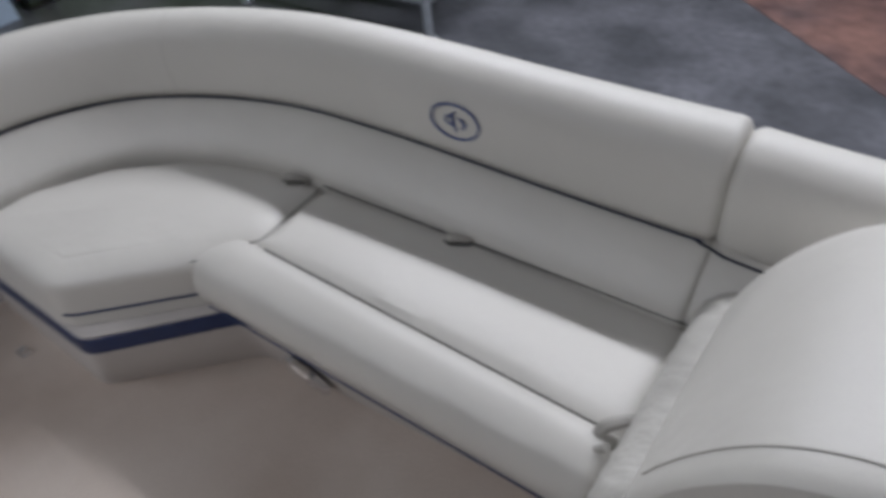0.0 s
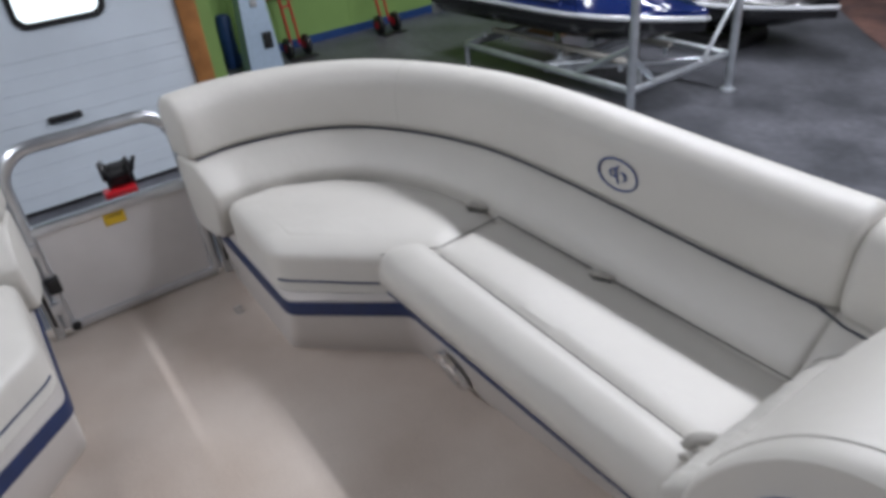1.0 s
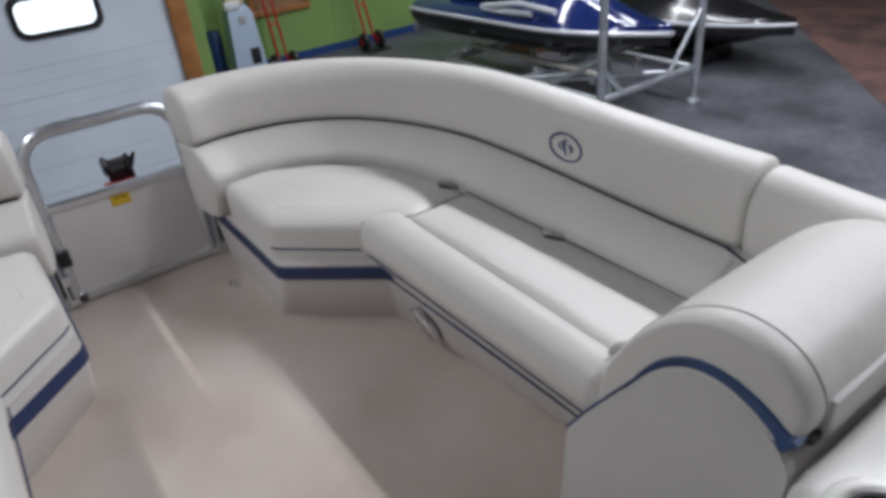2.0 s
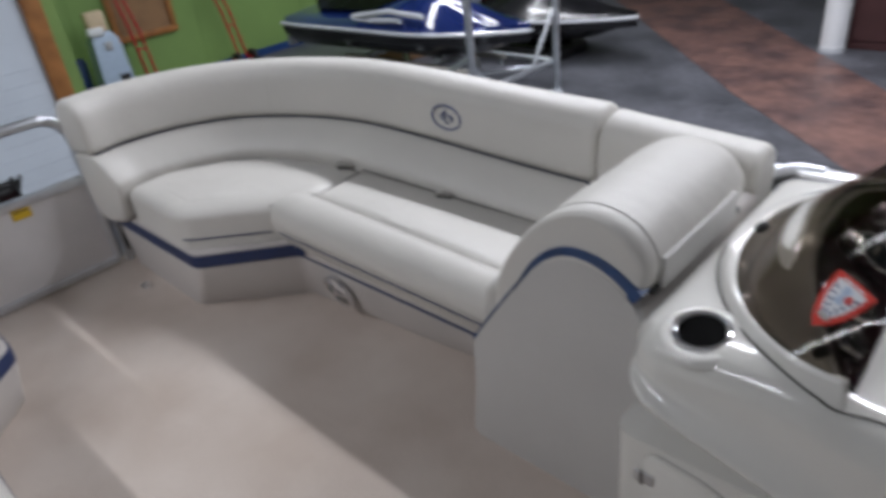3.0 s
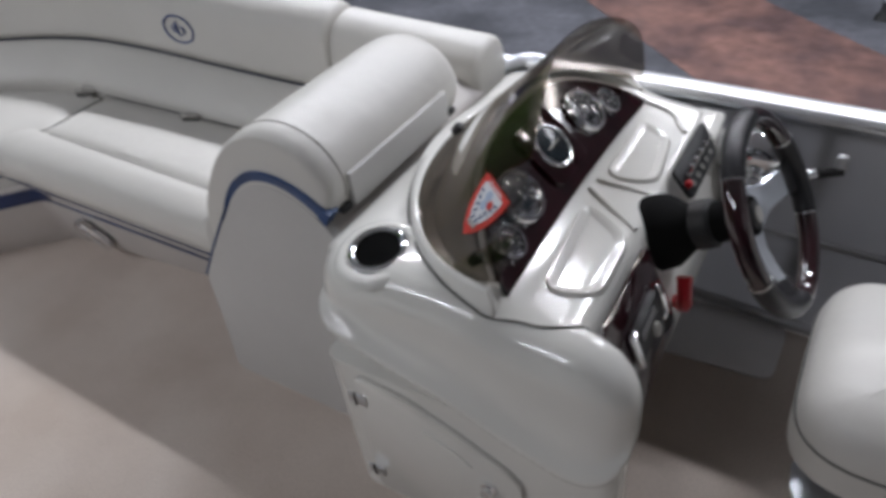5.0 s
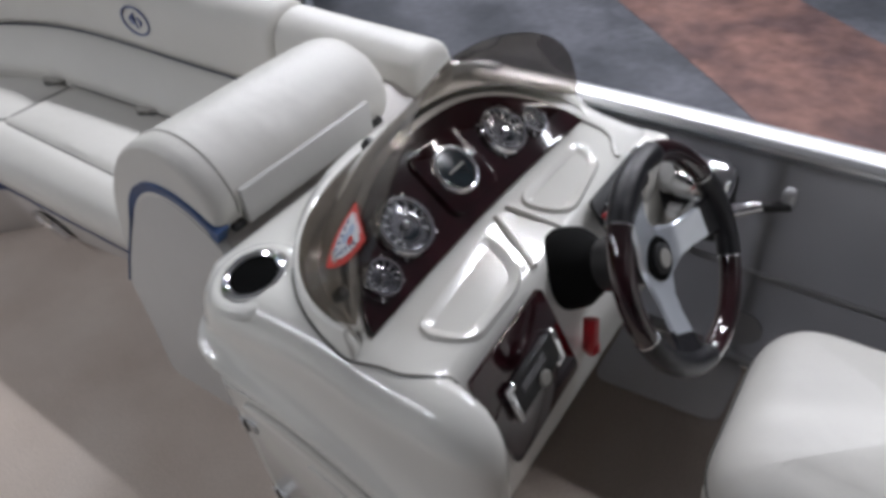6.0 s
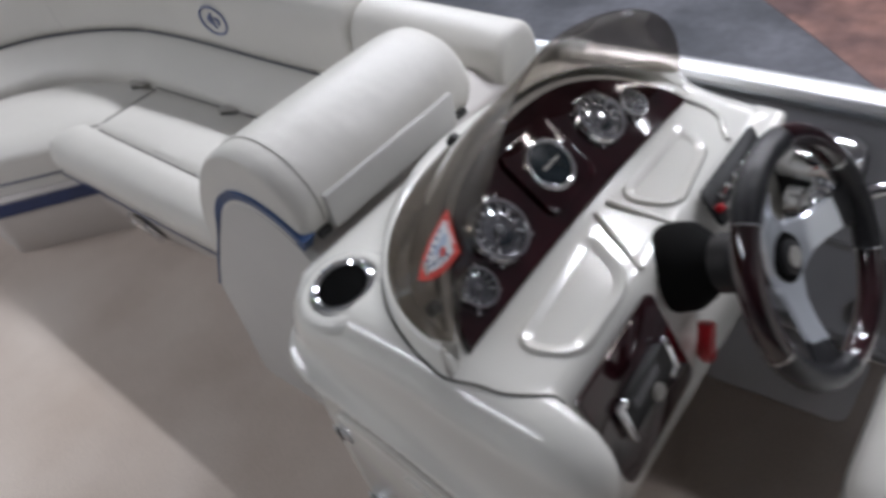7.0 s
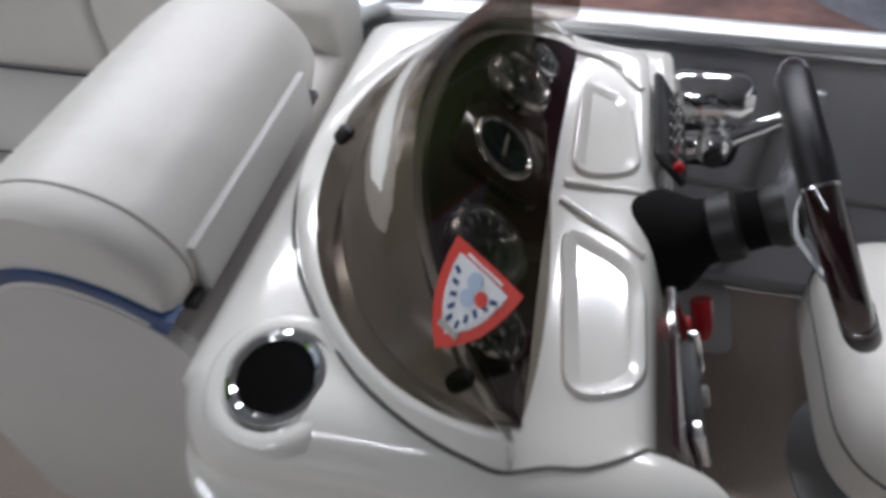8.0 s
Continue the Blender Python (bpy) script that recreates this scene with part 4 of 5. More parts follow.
    land = part("windscreen_land", loft(rows, cap=False, closed=False), GEL, h, "raised molded ring round the dash", 60)
    # dash hump behind the instrument panel
    rows = []
    for u in range(9):
        a = u / 8
        row = []
        for t in ts:
            b = base_pt(t, -0.03, 0.68)
            s = math.sin(t)
            top = V((0.845 - 0.155 * s ** 1.2, 1.212 - 0.355 * math.cos(t), 0.655 + 0.148 * s ** 1.2))
            p = b.lerp(top, a)
            p.z += 0.03 * math.sin(math.pi * a) * s
            row.append(p)
        rows.append(row)
    part("dash_hood", loft(rows, cap=False, closed=False), GEL, h, "cream dash hood", 60)

    # instrument panel, tilted towards the helm seat
    P = Matrix(((0, -0.753, 0.658, 0.853), (1, 0, 0, 1.21), (0, 0.658, 0.753, 0.655), (0, 0, 0, 1)))
    up = [(0.345 * math.sin(a), 0.197 * (1 - abs(math.sin(a)) ** 2.6)) for a in [radians(-90 + 180 * i / 36) for i in range(37)]]
    out = [(x, 0.004 + 0.012 * (1 - (x / 0.345) ** 2)) for x in [0.335 - 0.67 * i / 12 for i in range(13)]]
    outline = [p for p in out] + [p for p in up if p[1] > 0.02]
    backing = plate([(x * 1.06, y * 1.10 - 0.006) for x, y in outline], 0.012, P @ Matrix.Translation((0, 0, -0.020)))
    part("dash_rim", backing, GEL, h, "cream rim round the instrument panel")
    dash = part("instrument_panel", plate(outline, 0.010, P @ Matrix.Translation((0, 0, -0.008)), 0.004, 3), WOODGLOSS, h, "glossy burgundy wood instrument panel")

    def gauge(x, y, r):
        m = P @ Matrix.Translation((x, y, 0.003))
        g = part("gauge", lathe([(r * 1.02, -0.002), (r * 1.07, 0.005), (r * 1.0, 0.012), (r * 0.88, 0.012), (r * 0.80, 0.005), (r * 0.80, -0.002)], 36, m), CHROME, dash, "round chrome-rimmed gauge")
        return g, m

    for x, y, r in ((-0.261, 0.056, 0.030), (-0.168, 0.090, 0.048), (0.138, 0.097, 0.046), (0.216, 0.073, 0.028)):
        g, m = gauge(x, y, r)
        bits = [lathe([(0.0, 0.001), (r * 0.86, 0.001), (r * 0.86, 0.004), (0.0, 0.004)], 28, m)]
        face = join(*bits)
        ticks = []
        for k in range(11):
            a = radians(-130 + 26 * k)
            ticks.append(box((-0.0011, r * 0.62, 0.0045), (0.0011, r * 0.80, 0.0053), m=m @ Matrix.Rotation(-a, 4, "Z")))
        f = new("dial", mesh_of("dial", face, FACE))
        f.parent = dash
        tk = new("tick_marks", mesh_of("tick_marks", join(*ticks), WHITE))
        tk.parent = dash
        nd = join(box((-0.001, 0.0, 0.0058), (0.001, r * 0.66, 0.0066), m=m @ Matrix.Rotation(radians(115), 4, "Z")), lathe([(0.0, 0.0055), (r * 0.16, 0.0055), (r * 0.16, 0.0085), (0.0, 0.009)], 16, m))
        part_ring = new("dial_ring", mesh_of("dial_ring", ring(r * 0.55, r * 0.022, 28, 6, m @ Matrix.Translation((0, 0, 0.0048))), CHROME))
        part_ring.parent = dash
        ob = new("needle", mesh_of("needle", nd, CHROME))
        ob.parent = dash
        if r > 0.04:
            ob = new("counter", mesh_of("counter", box((-r * 0.3, -r * 0.55, 0.0045), (r * 0.3, -r * 0.28, 0.0056), m=m), SCREEN))
            ob.parent = dash
        gl = new("glass", mesh_of("glass", lathe([(r * 0.87, 0.007), (r * 0.6, 0.0105), (r * 0.3, 0.012), (0.0, 0.0125)], 28, m), LENS))
        gl.parent = dash
        for k in range(4):
            a = radians(45 + 90 * k)
            ob = new("screw", mesh_of("screw", lathe([(0.0032, 0), (0.0032, 0.004), (0.0, 0.005)], 8, P @ Matrix.Translation((x + r * 1.16 * math.cos(a), y + r * 1.16 * math.sin(a), 0.002))), CHROME))
            ob.parent = dash
    # stereo with an oval chrome ring on its own plate
    m = P @ Matrix.Translation((-0.013, 0.103, 0.002))
    st = part("stereo_plate", plate(rounded(0.128, 0.128, 0.016), 0.008, m, 0.0035, 3), WOODGLOSS, dash, "burgundy stereo plate")
    part("ring", ring(0.041, 0.0055, 40, 10, m @ Matrix.Translation((0, 0, 0.0075)), 1.0), CHROME, dash, "chrome stereo ring")
    part("screen", lathe([(0.0, 0.007), (0.038, 0.007), (0.036, 0.010), (0.0, 0.0115)], 32, m), SCREEN, dash, "dark stereo face")
    part("bar", box((-0.02, -0.002, 0.0115), (0.02, 0.002, 0.0122), m=m), CLIP, dash, "faint bar of print")

    # lower shelf trays: recesses with rolled rims
    def tray(pts, z):
        o = soft_poly(pts, 0.042, 8)
        r1, r2, r3 = o, inset(o, 0.004), inset(o, 0.016)
        bm = loft([[V((p.x, p.y, z(p.x) - 0.002)) for p in inset(o, -0.005)], [V((p.x, p.y, z(p.x) + 0.0065)) for p in r1], [V((p.x, p.y, z(p.x) + 0.006)) for p in r2],
                   [V((p.x, p.y, z(p.x) - 0.0015 + 0.0025)) for p in r3]], cap=False)
        return bm

    def shelf(x):
        return top_z(x)
    part("tray", tray([(0.886, 0.917), (0.966, 0.950), (0.962, 1.110), (0.862, 1.162)], shelf), GEL, h, "shallow molded tray")
    part("tray", tray([(0.864, 1.250), (0.956, 1.280), (0.932, 1.450), (0.864, 1.476)], shelf), GEL, h, "shallow molded tray")
    for y0, y1 in ((1.200, 1.138), (1.233, 1.249)):
        part("ridge", tube([(0.856, y0, shelf(0.856) + 0.001), (0.962, y1, shelf(0.962) + 0.001)], 0.006, 10), GEL, h, "molded ridge")
    # step of the dash insert in the far corner
    step = spline([(0.845, 1.548, 0), (0.885, 1.550, 0), (0.918, 1.532, 0), (0.936, 1.500, 0), (0.952, 1.482, 0)], 6)
    part("step", tube([V((p.x, p.y, shelf(p.x) + 0.001)) for p in step], 0.0055, 10), GEL, h, "molded step in the dash")
    # windscreen
    rows = []
    for u in range(9):
        a = u / 8
        row = []
        for t in ts:
            b = base_pt(t, -0.003, 0.697)
            if t > math.pi / 2:
                b.y = 1.235 - 0.330 * math.cos(t)
            top = V((0.846 - 0.038 * math.sin(t) ** 4 + (0.020 * math.cos(t) * math.sin(t) if t < math.pi / 2 else 0.0) * 2, 1.178 - (0.33 if t < math.pi / 2 else 0.345) * math.cos(t), 0.697 + 0.243 * max(0, math.sin(t)) ** (1.25 if t < math.pi / 2 else 0.8)))
            p = b.lerp(top, a)
            p.x += 0.006 * math.sin(math.pi * a) * math.sin(t)
            row.append(p)
        rows.append(row)
    mid_p = V((0.86, 1.19, 0.72))
    rings = []
    for k in range(len(ts)):
        outer = [rows[u][k] for u in range(9)]
        inner = [p + (mid_p - p).normalized() * 0.0035 for p in outer]
        rings.append(outer + inner[::-1])
    bm = loft(rings[1:-1])
    ws = part("windscreen", bm, ACRYLIC, h, "curved smoked acrylic windscreen", 60)
    for at in ((0.574, 1.213, 0.715), (0.79, 0.886, 0.705)):
        part("bumper", lathe([(0.0, -0.012), (0.010, -0.012), (0.011, 0.006), (0.007, 0.012), (0.0, 0.013)], 14, Matrix.Translation(at) @ pose(0, 0, 0, 0, 40, 0)), BLACK, ws, "black rubber fastener")
    # red shield-shaped sticker on the windscreen
    a, b, c = V((0.773, 0.965, 0.812)), V((0.773, 0.903, 0.733)), V((0.844, 0.913, 0.806))
    ctr = (a + b + c) / 3
    nrm = (b - a).cross(c - a).normalized()
    if nrm.y > 0:
        nrm = -nrm
    # shield axes: the long axis runs from the lower tip to the opposite edge
    down = (b - (a + c) / 2).normalized()
    side = nrm.cross(down)
    M = Matrix.Translation(ctr + V((0.004, 0.0, -0.002))) @ Matrix((side, -down, nrm)).transposed().to_4x4()
    skin = BVHTree.FromPolygons([v.co.copy() for v in ws.data.vertices], [tuple(f.vertices) for f in ws.data.polygons])

    def lay(bm):
        """Press a flat print onto the outer face of the windscreen."""
        back = M.inverted()
        for v in bm.verts:
            high = (back @ v.co).z
            hit = skin.ray_cast(v.co + nrm * 0.12, -nrm)[0]
            if hit:
                v.co = hit + nrm * (0.0025 + high)
        return bm

    A2, B2, C2 = [(M.inverted() @ p) for p in (a, b, c)]
    def bow(p, q, amount, k=6):
        mid = (p + q) / 2
        o = mid.normalized() * amount
        return [(p * (1 - t) ** 2 + (mid + o * 2) * 2 * t * (1 - t) + q * t * t) for t in [i / k for i in range(k)]]
    pts = bow(A2, B2, 0.012) + bow(B2, C2, 0.012) + bow(C2, A2, 0.002)
    pl = [(p.x, p.y) for p in pts]
    stick = part("sticker", lay(plate(pl, 0.0012, M)), RED, h, "red shield-shaped sticker")
    small = [(x * 0.72, y * 0.72) for x, y in pl]
    part("field", lay(plate(small, 0.0006, M @ Matrix.Translation((0, 0, 0.0013)))), WHITE, stick, "white inner field")
    for k in range(5):
        for p, q in ((A2, B2), (B2, C2)):
            w = p.lerp(q, 0.18 + 0.16 * k) * 0.66
            part("bar", lay(box((-0.0022, -0.004, 0.002), (0.0022, 0.004, 0.0024), m=M @ Matrix.Translation((w.x, w.y, 0)) @ Matrix.Rotation(math.atan2(w.y, w.x) + math.pi / 2, 4, "Z"))), BLUE, stick)
    for x, y, r, mm in ((-0.004, 0.012, 0.0085, SKY), (0.010, 0.004, 0.007, RED), (-0.003, -0.004, 0.008, SKY)):
        part("roundel", lay(lathe([(0.0, 0.0), (r, 0.0), (r, 0.0005), (0.0, 0.0005)], 16, M @ Matrix.Translation((x, y, 0.0021)))), mm, stick)
    for k, (p, q) in enumerate(((A2, C2), (B2, C2), (A2, B2))):
        w0, w1 = p.lerp(q, 0.2) * 0.86, p.lerp(q, 0.8) * 0.86
        part("print", lay(tube([M @ V((w0.x, w0.y, 0.0016)), M @ V((w1.x, w1.y, 0.0016))], 0.0012, 6)), WHITE, stick, "pale bar of small print")
    wb = B2 * 0.62
    part("banner", lay(box((-0.012, -0.0035, 0.002), (0.012, 0.0035, 0.0026), m=M @ Matrix.Translation((wb.x, wb.y, 0)))), CLIP, stick, "grey banner bar")

    # radio panel on the aft face
    r0, r1, r2, r3 = V((0.989, 0.890, 0.625)), V((0.984, 1.100, 0.632)), V((1.046, 1.118, 0.466)), V((1.051, 0.908, 0.458))
    ex = (r1 - r0).normalized()
    ey = (r3 - r0)
    ey = (ey - ex * ey.dot(ex)).normalized()
    ez = ex.cross(ey)
    if ez.x < 0:
        ez = -ez
    R = Matrix.Translation(r0 + ez * 0.004) @ Matrix((ex, ey, ez)).transposed().to_4x4()
    Ri = R.inverted()
    q = [(Ri @ p) for p in (r0, r1, r2, r3)]
    rp = part("radio_panel", plate([(p.x, p.y) for p in soft_poly([(p.x, p.y) for p in q], 0.012, 4)], 0.007, R, 0.002), WOODGLOSS, h, "glossy burgundy radio panel")
    cx, cy = 0.112, 0.088
    radio = part("radio", plate(rounded(0.125, 0.052, 0.008), 0.012, R @ Matrix.Translation((cx, cy, 0.007)) , 0.003), BLACK, h, "black marine radio face")
    for s in (-1, 1):
        part("handle", box((-0.006, -0.030, 0), (0.006, 0.030, 0.014), 0.004, 2, R @ Matrix.Translation((cx + s * 0.066, cy, 0.010))), CHROME, radio, "chrome end grip")
        part("handle", box((-0.018, -0.005, 0), (0.004, 0.005, 0.012), 0.003, 2, R @ Matrix.Translation((cx + s * 0.066 - (0 if s > 0 else -0.014), cy + 0.028 * s, 0.010))), CHROME, radio)
    part("knob", lathe([(0.013, 0.0), (0.013, 0.006), (0.011, 0.008), (0.0, 0.009)], 20, R @ Matrix.Translation((cx + 0.01, cy + 0.018, 0.018))), CLIP, radio, "grey round knob")
    part("screen", box((-0.04, -0.012, 0.0), (0.03, 0.004, 0.002), m=R @ Matrix.Translation((cx, cy - 0.006, 0.0185))), FACE, radio, "grey radio display")

    # switch panel with toggles
    S = Matrix.Translation((0.992, 1.415, 0.622)) @ pose(0, 0, 0, 0, 42, 0)
    sw = part("switch_panel", plate([(p.x, p.y) for p in soft_poly([(-0.030, -0.10), (0.032, -0.115), (0.032, 0.065), (-0.030, 0.11)], 0.012, 4)], 0.008, S, 0.003), BLACK, h, "black switch panel")
    for k in range(5):
        y = -0.075 + 0.03 * k
        part("toggle", join(lathe([(0.006, 0.0), (0.006, 0.006), (0.004, 0.007), (0.0034, 0.028), (0.0, 0.030)], 10, S @ Matrix.Translation((0.0, y, 0.008)) @ pose(0, 0, 0, 0, -25, 0))), CHROME, sw, "chrome toggle switch")
        part("label", box((0.012, y - 0.008, 0.0082), (0.024, y + 0.008, 0.0086), m=S), SEAM, sw, "plain dark grey label bar")
    part("key_switch", box((0.000, -0.106, 0.008), (0.013, -0.093, 0.020), 0.003, 2, S), REDP, sw, "red safety switch")
    # pod beside the steering column
    pod = soft_poly([(0.945, 1.50), (1.01, 1.50), (1.005, 1.625), (0.94, 1.63)], 0.015, 4)
    part("pod", pad(pod, 0.30, 0.626, 0.015, 0.003), GEL, h, "cream molded side pod")
    # steering column and wheel
    hub, axis = V((1.153, 1.217, 0.670)), V((0.875, 0, 0.484)).normalized()
    foot = hub - axis * 0.17
    Q = Matrix.Translation(foot) @ axis.to_track_quat("Z", "Y").to_matrix().to_4x4()
    col = part("steering_column", lathe([(0.072, -0.03), (0.068, 0.004), (0.056, 0.022), (0.044, 0.038), (0.039, 0.060), (0.037, 0.085), (0.034, 0.15), (0.0, 0.152)], 32, Q), PIT, h, "black steering column boot")
    part("collar", lathe([(0.038, 0.050), (0.045, 0.054), (0.044, 0.082), (0.037, 0.088)], 32, Q), BLACK, col)
    W = Matrix.Translation(hub) @ axis.to_track_quat("Z", "Y").to_matrix().to_4x4()
    # orient the wheel so that its local Y points to the top
    topdir = V((-axis.z, 0, axis.x))
    W = Matrix.Translation(hub) @ Matrix((topdir.cross(axis), topdir, axis)).transposed().to_4x4()
    wheel = part("steering_wheel", lathe([(0.034, -0.06), (0.042, -0.04), (0.040, -0.026), (0.03, -0.021), (0.0, -0.019)], 32, W), BLACK, h, "wheel hub with wood and leather rim and steel spokes")
    RW = 0.158

    def rim_arc(a0, a1, r, mm, nm):
        pts = [W @ V((RW * math.cos(a), RW * math.sin(a), 0.012)) for a in [radians(a0 + (a1 - a0) * i / 24) for i in range(25)]]
        ob = new(nm, mesh_of(nm, tube(pts, r, 14), mm))
        ob.parent = wheel
        return ob
    for a0, a1 in ((75, 130), (190, 255), (325, 380)):
        rim_arc(a0, a1, 0.0185, RUBBER, "leather_grip")
    for a0, a1 in ((20, 75), (130, 190), (255, 325)):
        rim_arc(a0, a1, 0.0170, WOODGLOSS, "wood_grip")
    for a0 in (20, 75, 130, 190, 255, 325):
        p = radians(a0)
        ob = new("joint", mesh_of("joint", tube([W @ V((RW * math.cos(p + d), RW * math.sin(p + d), 0.012)) for d in (-0.008, 0.008)], 0.0188, 14), CHROME))
        ob.parent = wheel
    for a in (-5, 110, 237):
        p = radians(a)
        d, sd = V((math.cos(p), math.sin(p), 0)), V((-math.sin(p), math.cos(p), 0))

        def arm(secs, mm, nm):
            rings = [[W @ (d * t + sd * (w * k1) + V((0, 0, z + 0.005 * k2))) for k1, k2 in ((-1, 0), (-0.85, 1), (0.85, 1), (1, 0), (0.85, -0.6), (-0.85, -0.6))] for t, w, z in secs]
            ob = new(nm, mesh_of(nm, loft(rings), mm))
            ob.parent = wheel
            return ob
        arm([(0.012, 0.046, -0.030), (0.034, 0.040, -0.027), (0.055, 0.030, -0.022), (0.08, 0.027, -0.013), (0.112, 0.029, 0.000)], STEEL, "spoke")["label"] = "polished steel spoke"
        arm([(0.108, 0.0305, -0.002), (0.125, 0.031, 0.005), (0.145, 0.038, 0.011), (0.158, 0.048, 0.012)], RUBBER, "spoke_cover")["label"] = "black leather spoke end"
    ob = new("horn_button", mesh_of("horn_button", lathe([(0.024, -0.024), (0.024, -0.016), (0.019, -0.013), (0.0, -0.012)], 24, W), BLACK))
    ob.parent = wheel
    ob = new("cap_mark", mesh_of("cap_mark", lathe([(0.0, -0.0125), (0.015, -0.0125), (0.014, -0.0105), (0.0, -0.010)], 20, W), CLIP))
    ob.parent = wheel
    # red kill-switch cord under the column
    part("tether", tube(spline([(1.05, 1.17, 0.53), (1.06, 1.15, 0.49), (1.055, 1.17, 0.46), (1.04, 1.19, 0.45)], 4), 0.014, 8), REDP, h, "red coiled tether")
    # parting line between the dash insert and the shell
    run = [base_pt(t, 0.0425 * wid(t)) for t in [3.0 - 0.1 * i for i in range(31)]] + [V((0.878, 0.846, 0)), V((0.912, 0.853, 0)), V((0.944, 0.868, 0)), V((0.966, 0.884, 0)), V((0.977, 0.893, 0))]
    run = spline([(p.x, p.y, 0) for p in run], 3)
    part("parting_line", tube([V((p.x, p.y, skin_z(p.x, p.y) + 0.0004)) for p in run], 0.0026, 6), SEAM, h)


helm()


def throttle():
    t = thing("throttle_control", (1.082, 1.62, 0.498), "black and chrome side-mount throttle with a lever", "throttle")
    part("body", box((0.992, 1.572, 0.415), (1.145, 1.662, 0.562), 0.024, 4), BLACK, t)
    part("cover", lathe([(0.0, -0.075), (0.035, -0.07), (0.048, -0.05), (0.048, 0.05), (0.035, 0.07), (0.0, 0.075)], 22, Matrix.Translation((1.072, 1.60, 0.553)) @ pose(0, 0, 0, 0, 90, 0)), CHROME, t, "chrome throttle cover")
    lv = part("lever", tube(spline([(1.047, 1.565, 0.478), (1.092, 1.56, 0.493), (1.152, 1.575, 0.513), (1.207, 1.585, 0.538)], 5), lambda u: 0.030 - 0.019 * u, 14), CHROME, t, "chrome throttle lever")
    part("pivot", lathe([(0.0, -0.016), (0.016, -0.014), (0.016, 0.0)], 16, Matrix.Translation((1.092, 1.524, 0.490)) @ pose(0, 0, 0, -90)), BLACK, lv)
    part("boss", lathe([(0.0, 0.030), (0.014, 0.029), (0.026, 0.022), (0.032, 0.008), (0.032, -0.02)][::-1], 22, Matrix.Translation((1.092, 1.552, 0.490)) @ pose(0, 0, 0, 90)), CHROME, lv, "round chrome lever boss")
    part("shaft", tube(spline([(1.142, 1.575, 0.510), (1.202, 1.588, 0.530), (1.252, 1.60, 0.543)], 4), 0.011, 10), BLACK, lv)
    part("grip", box((1.232, 1.592, 0.533), (1.258, 1.616, 0.578), 0.009, 3), SIDE, lv, "grey lever grip")


throttle()


def helm_chair():
    c = thing("helm_chair", (1.55, 1.25, 0.0), "cream vinyl helm chair on a pedestal", "chair")
    seat = soft_poly([(1.280, 1.04), (1.83, 1.04), (1.83, 1.50), (1.280, 1.50)], 0.13, 8)
    s = part("seat", pad(seat, 0.235, 0.418, 0.10, 0.028, 9), VINYL, c, "padded cream vinyl seat")
    part("seam", tube([V((p.x, p.y, 0.318)) for p in inset(seat, -0.001)], 0.0026, 6, closed=True), SEAM, s)
    prof = smooth_profile([(1.74, 0.45), (1.74, 0.66), (1.77, 0.86), (1.82, 0.94), (1.87, 0.91), (1.88, 0.70), (1.86, 0.45)], 3)
    part("backrest", upholstery(prof, [(V((0, 1.03 + 0.44 * i / 10, 0)), V((1, 0, 0))) for i in range(11)], 0.06, 5), VINYL, c)
    part("pedestal", lathe([(0.20, 0.0), (0.20, 0.012), (0.06, 0.03), (0.045, 0.06), (0.045, 0.21), (0.13, 0.232), (0.13, 0.238)], 24, Matrix.Translation((1.52, 1.25, 0))), ALU, c, "aluminium pedestal")


helm_chair()
duct = thing("cable_port", (1.21, 1.655, 0.12), "black round cable port on the fence panel", "cable port")
part("bezel", lathe([(0.028, 0), (0.05, 0.0), (0.05, 0.008), (0.03, 0.012)], 20, Matrix.Translation((1.21, 1.672, 0.13)) @ pose(0, 0, 0, 90)), SIDE, duct)
part("hole", lathe([(0.0, 0), (0.03, 0.0), (0.03, 0.006), (0.0, 0.006)], 20, Matrix.Translation((1.21, 1.672, 0.13)) @ pose(0, 0, 0, 90)), BLACK, duct)

# thin grey sheet for the paler patch of floor below the wheel
pale_plate = thing("footwell_sheet", (1.08, 1.58, 0.0), "smooth pale grey sheet on the carpet under the steering wheel", "mat")
part("sheet", plate([(p.x, p.y) for p in soft_poly([(0.94, 1.46), (1.24, 1.475), (1.245, 1.672), (0.94, 1.685)], 0.035, 5)], 0.006, Matrix.Translation((0, 0, 0.001)), 0.002), SHEET, pale_plate)

# ---- boat lift with a watercraft, behind the couch ----


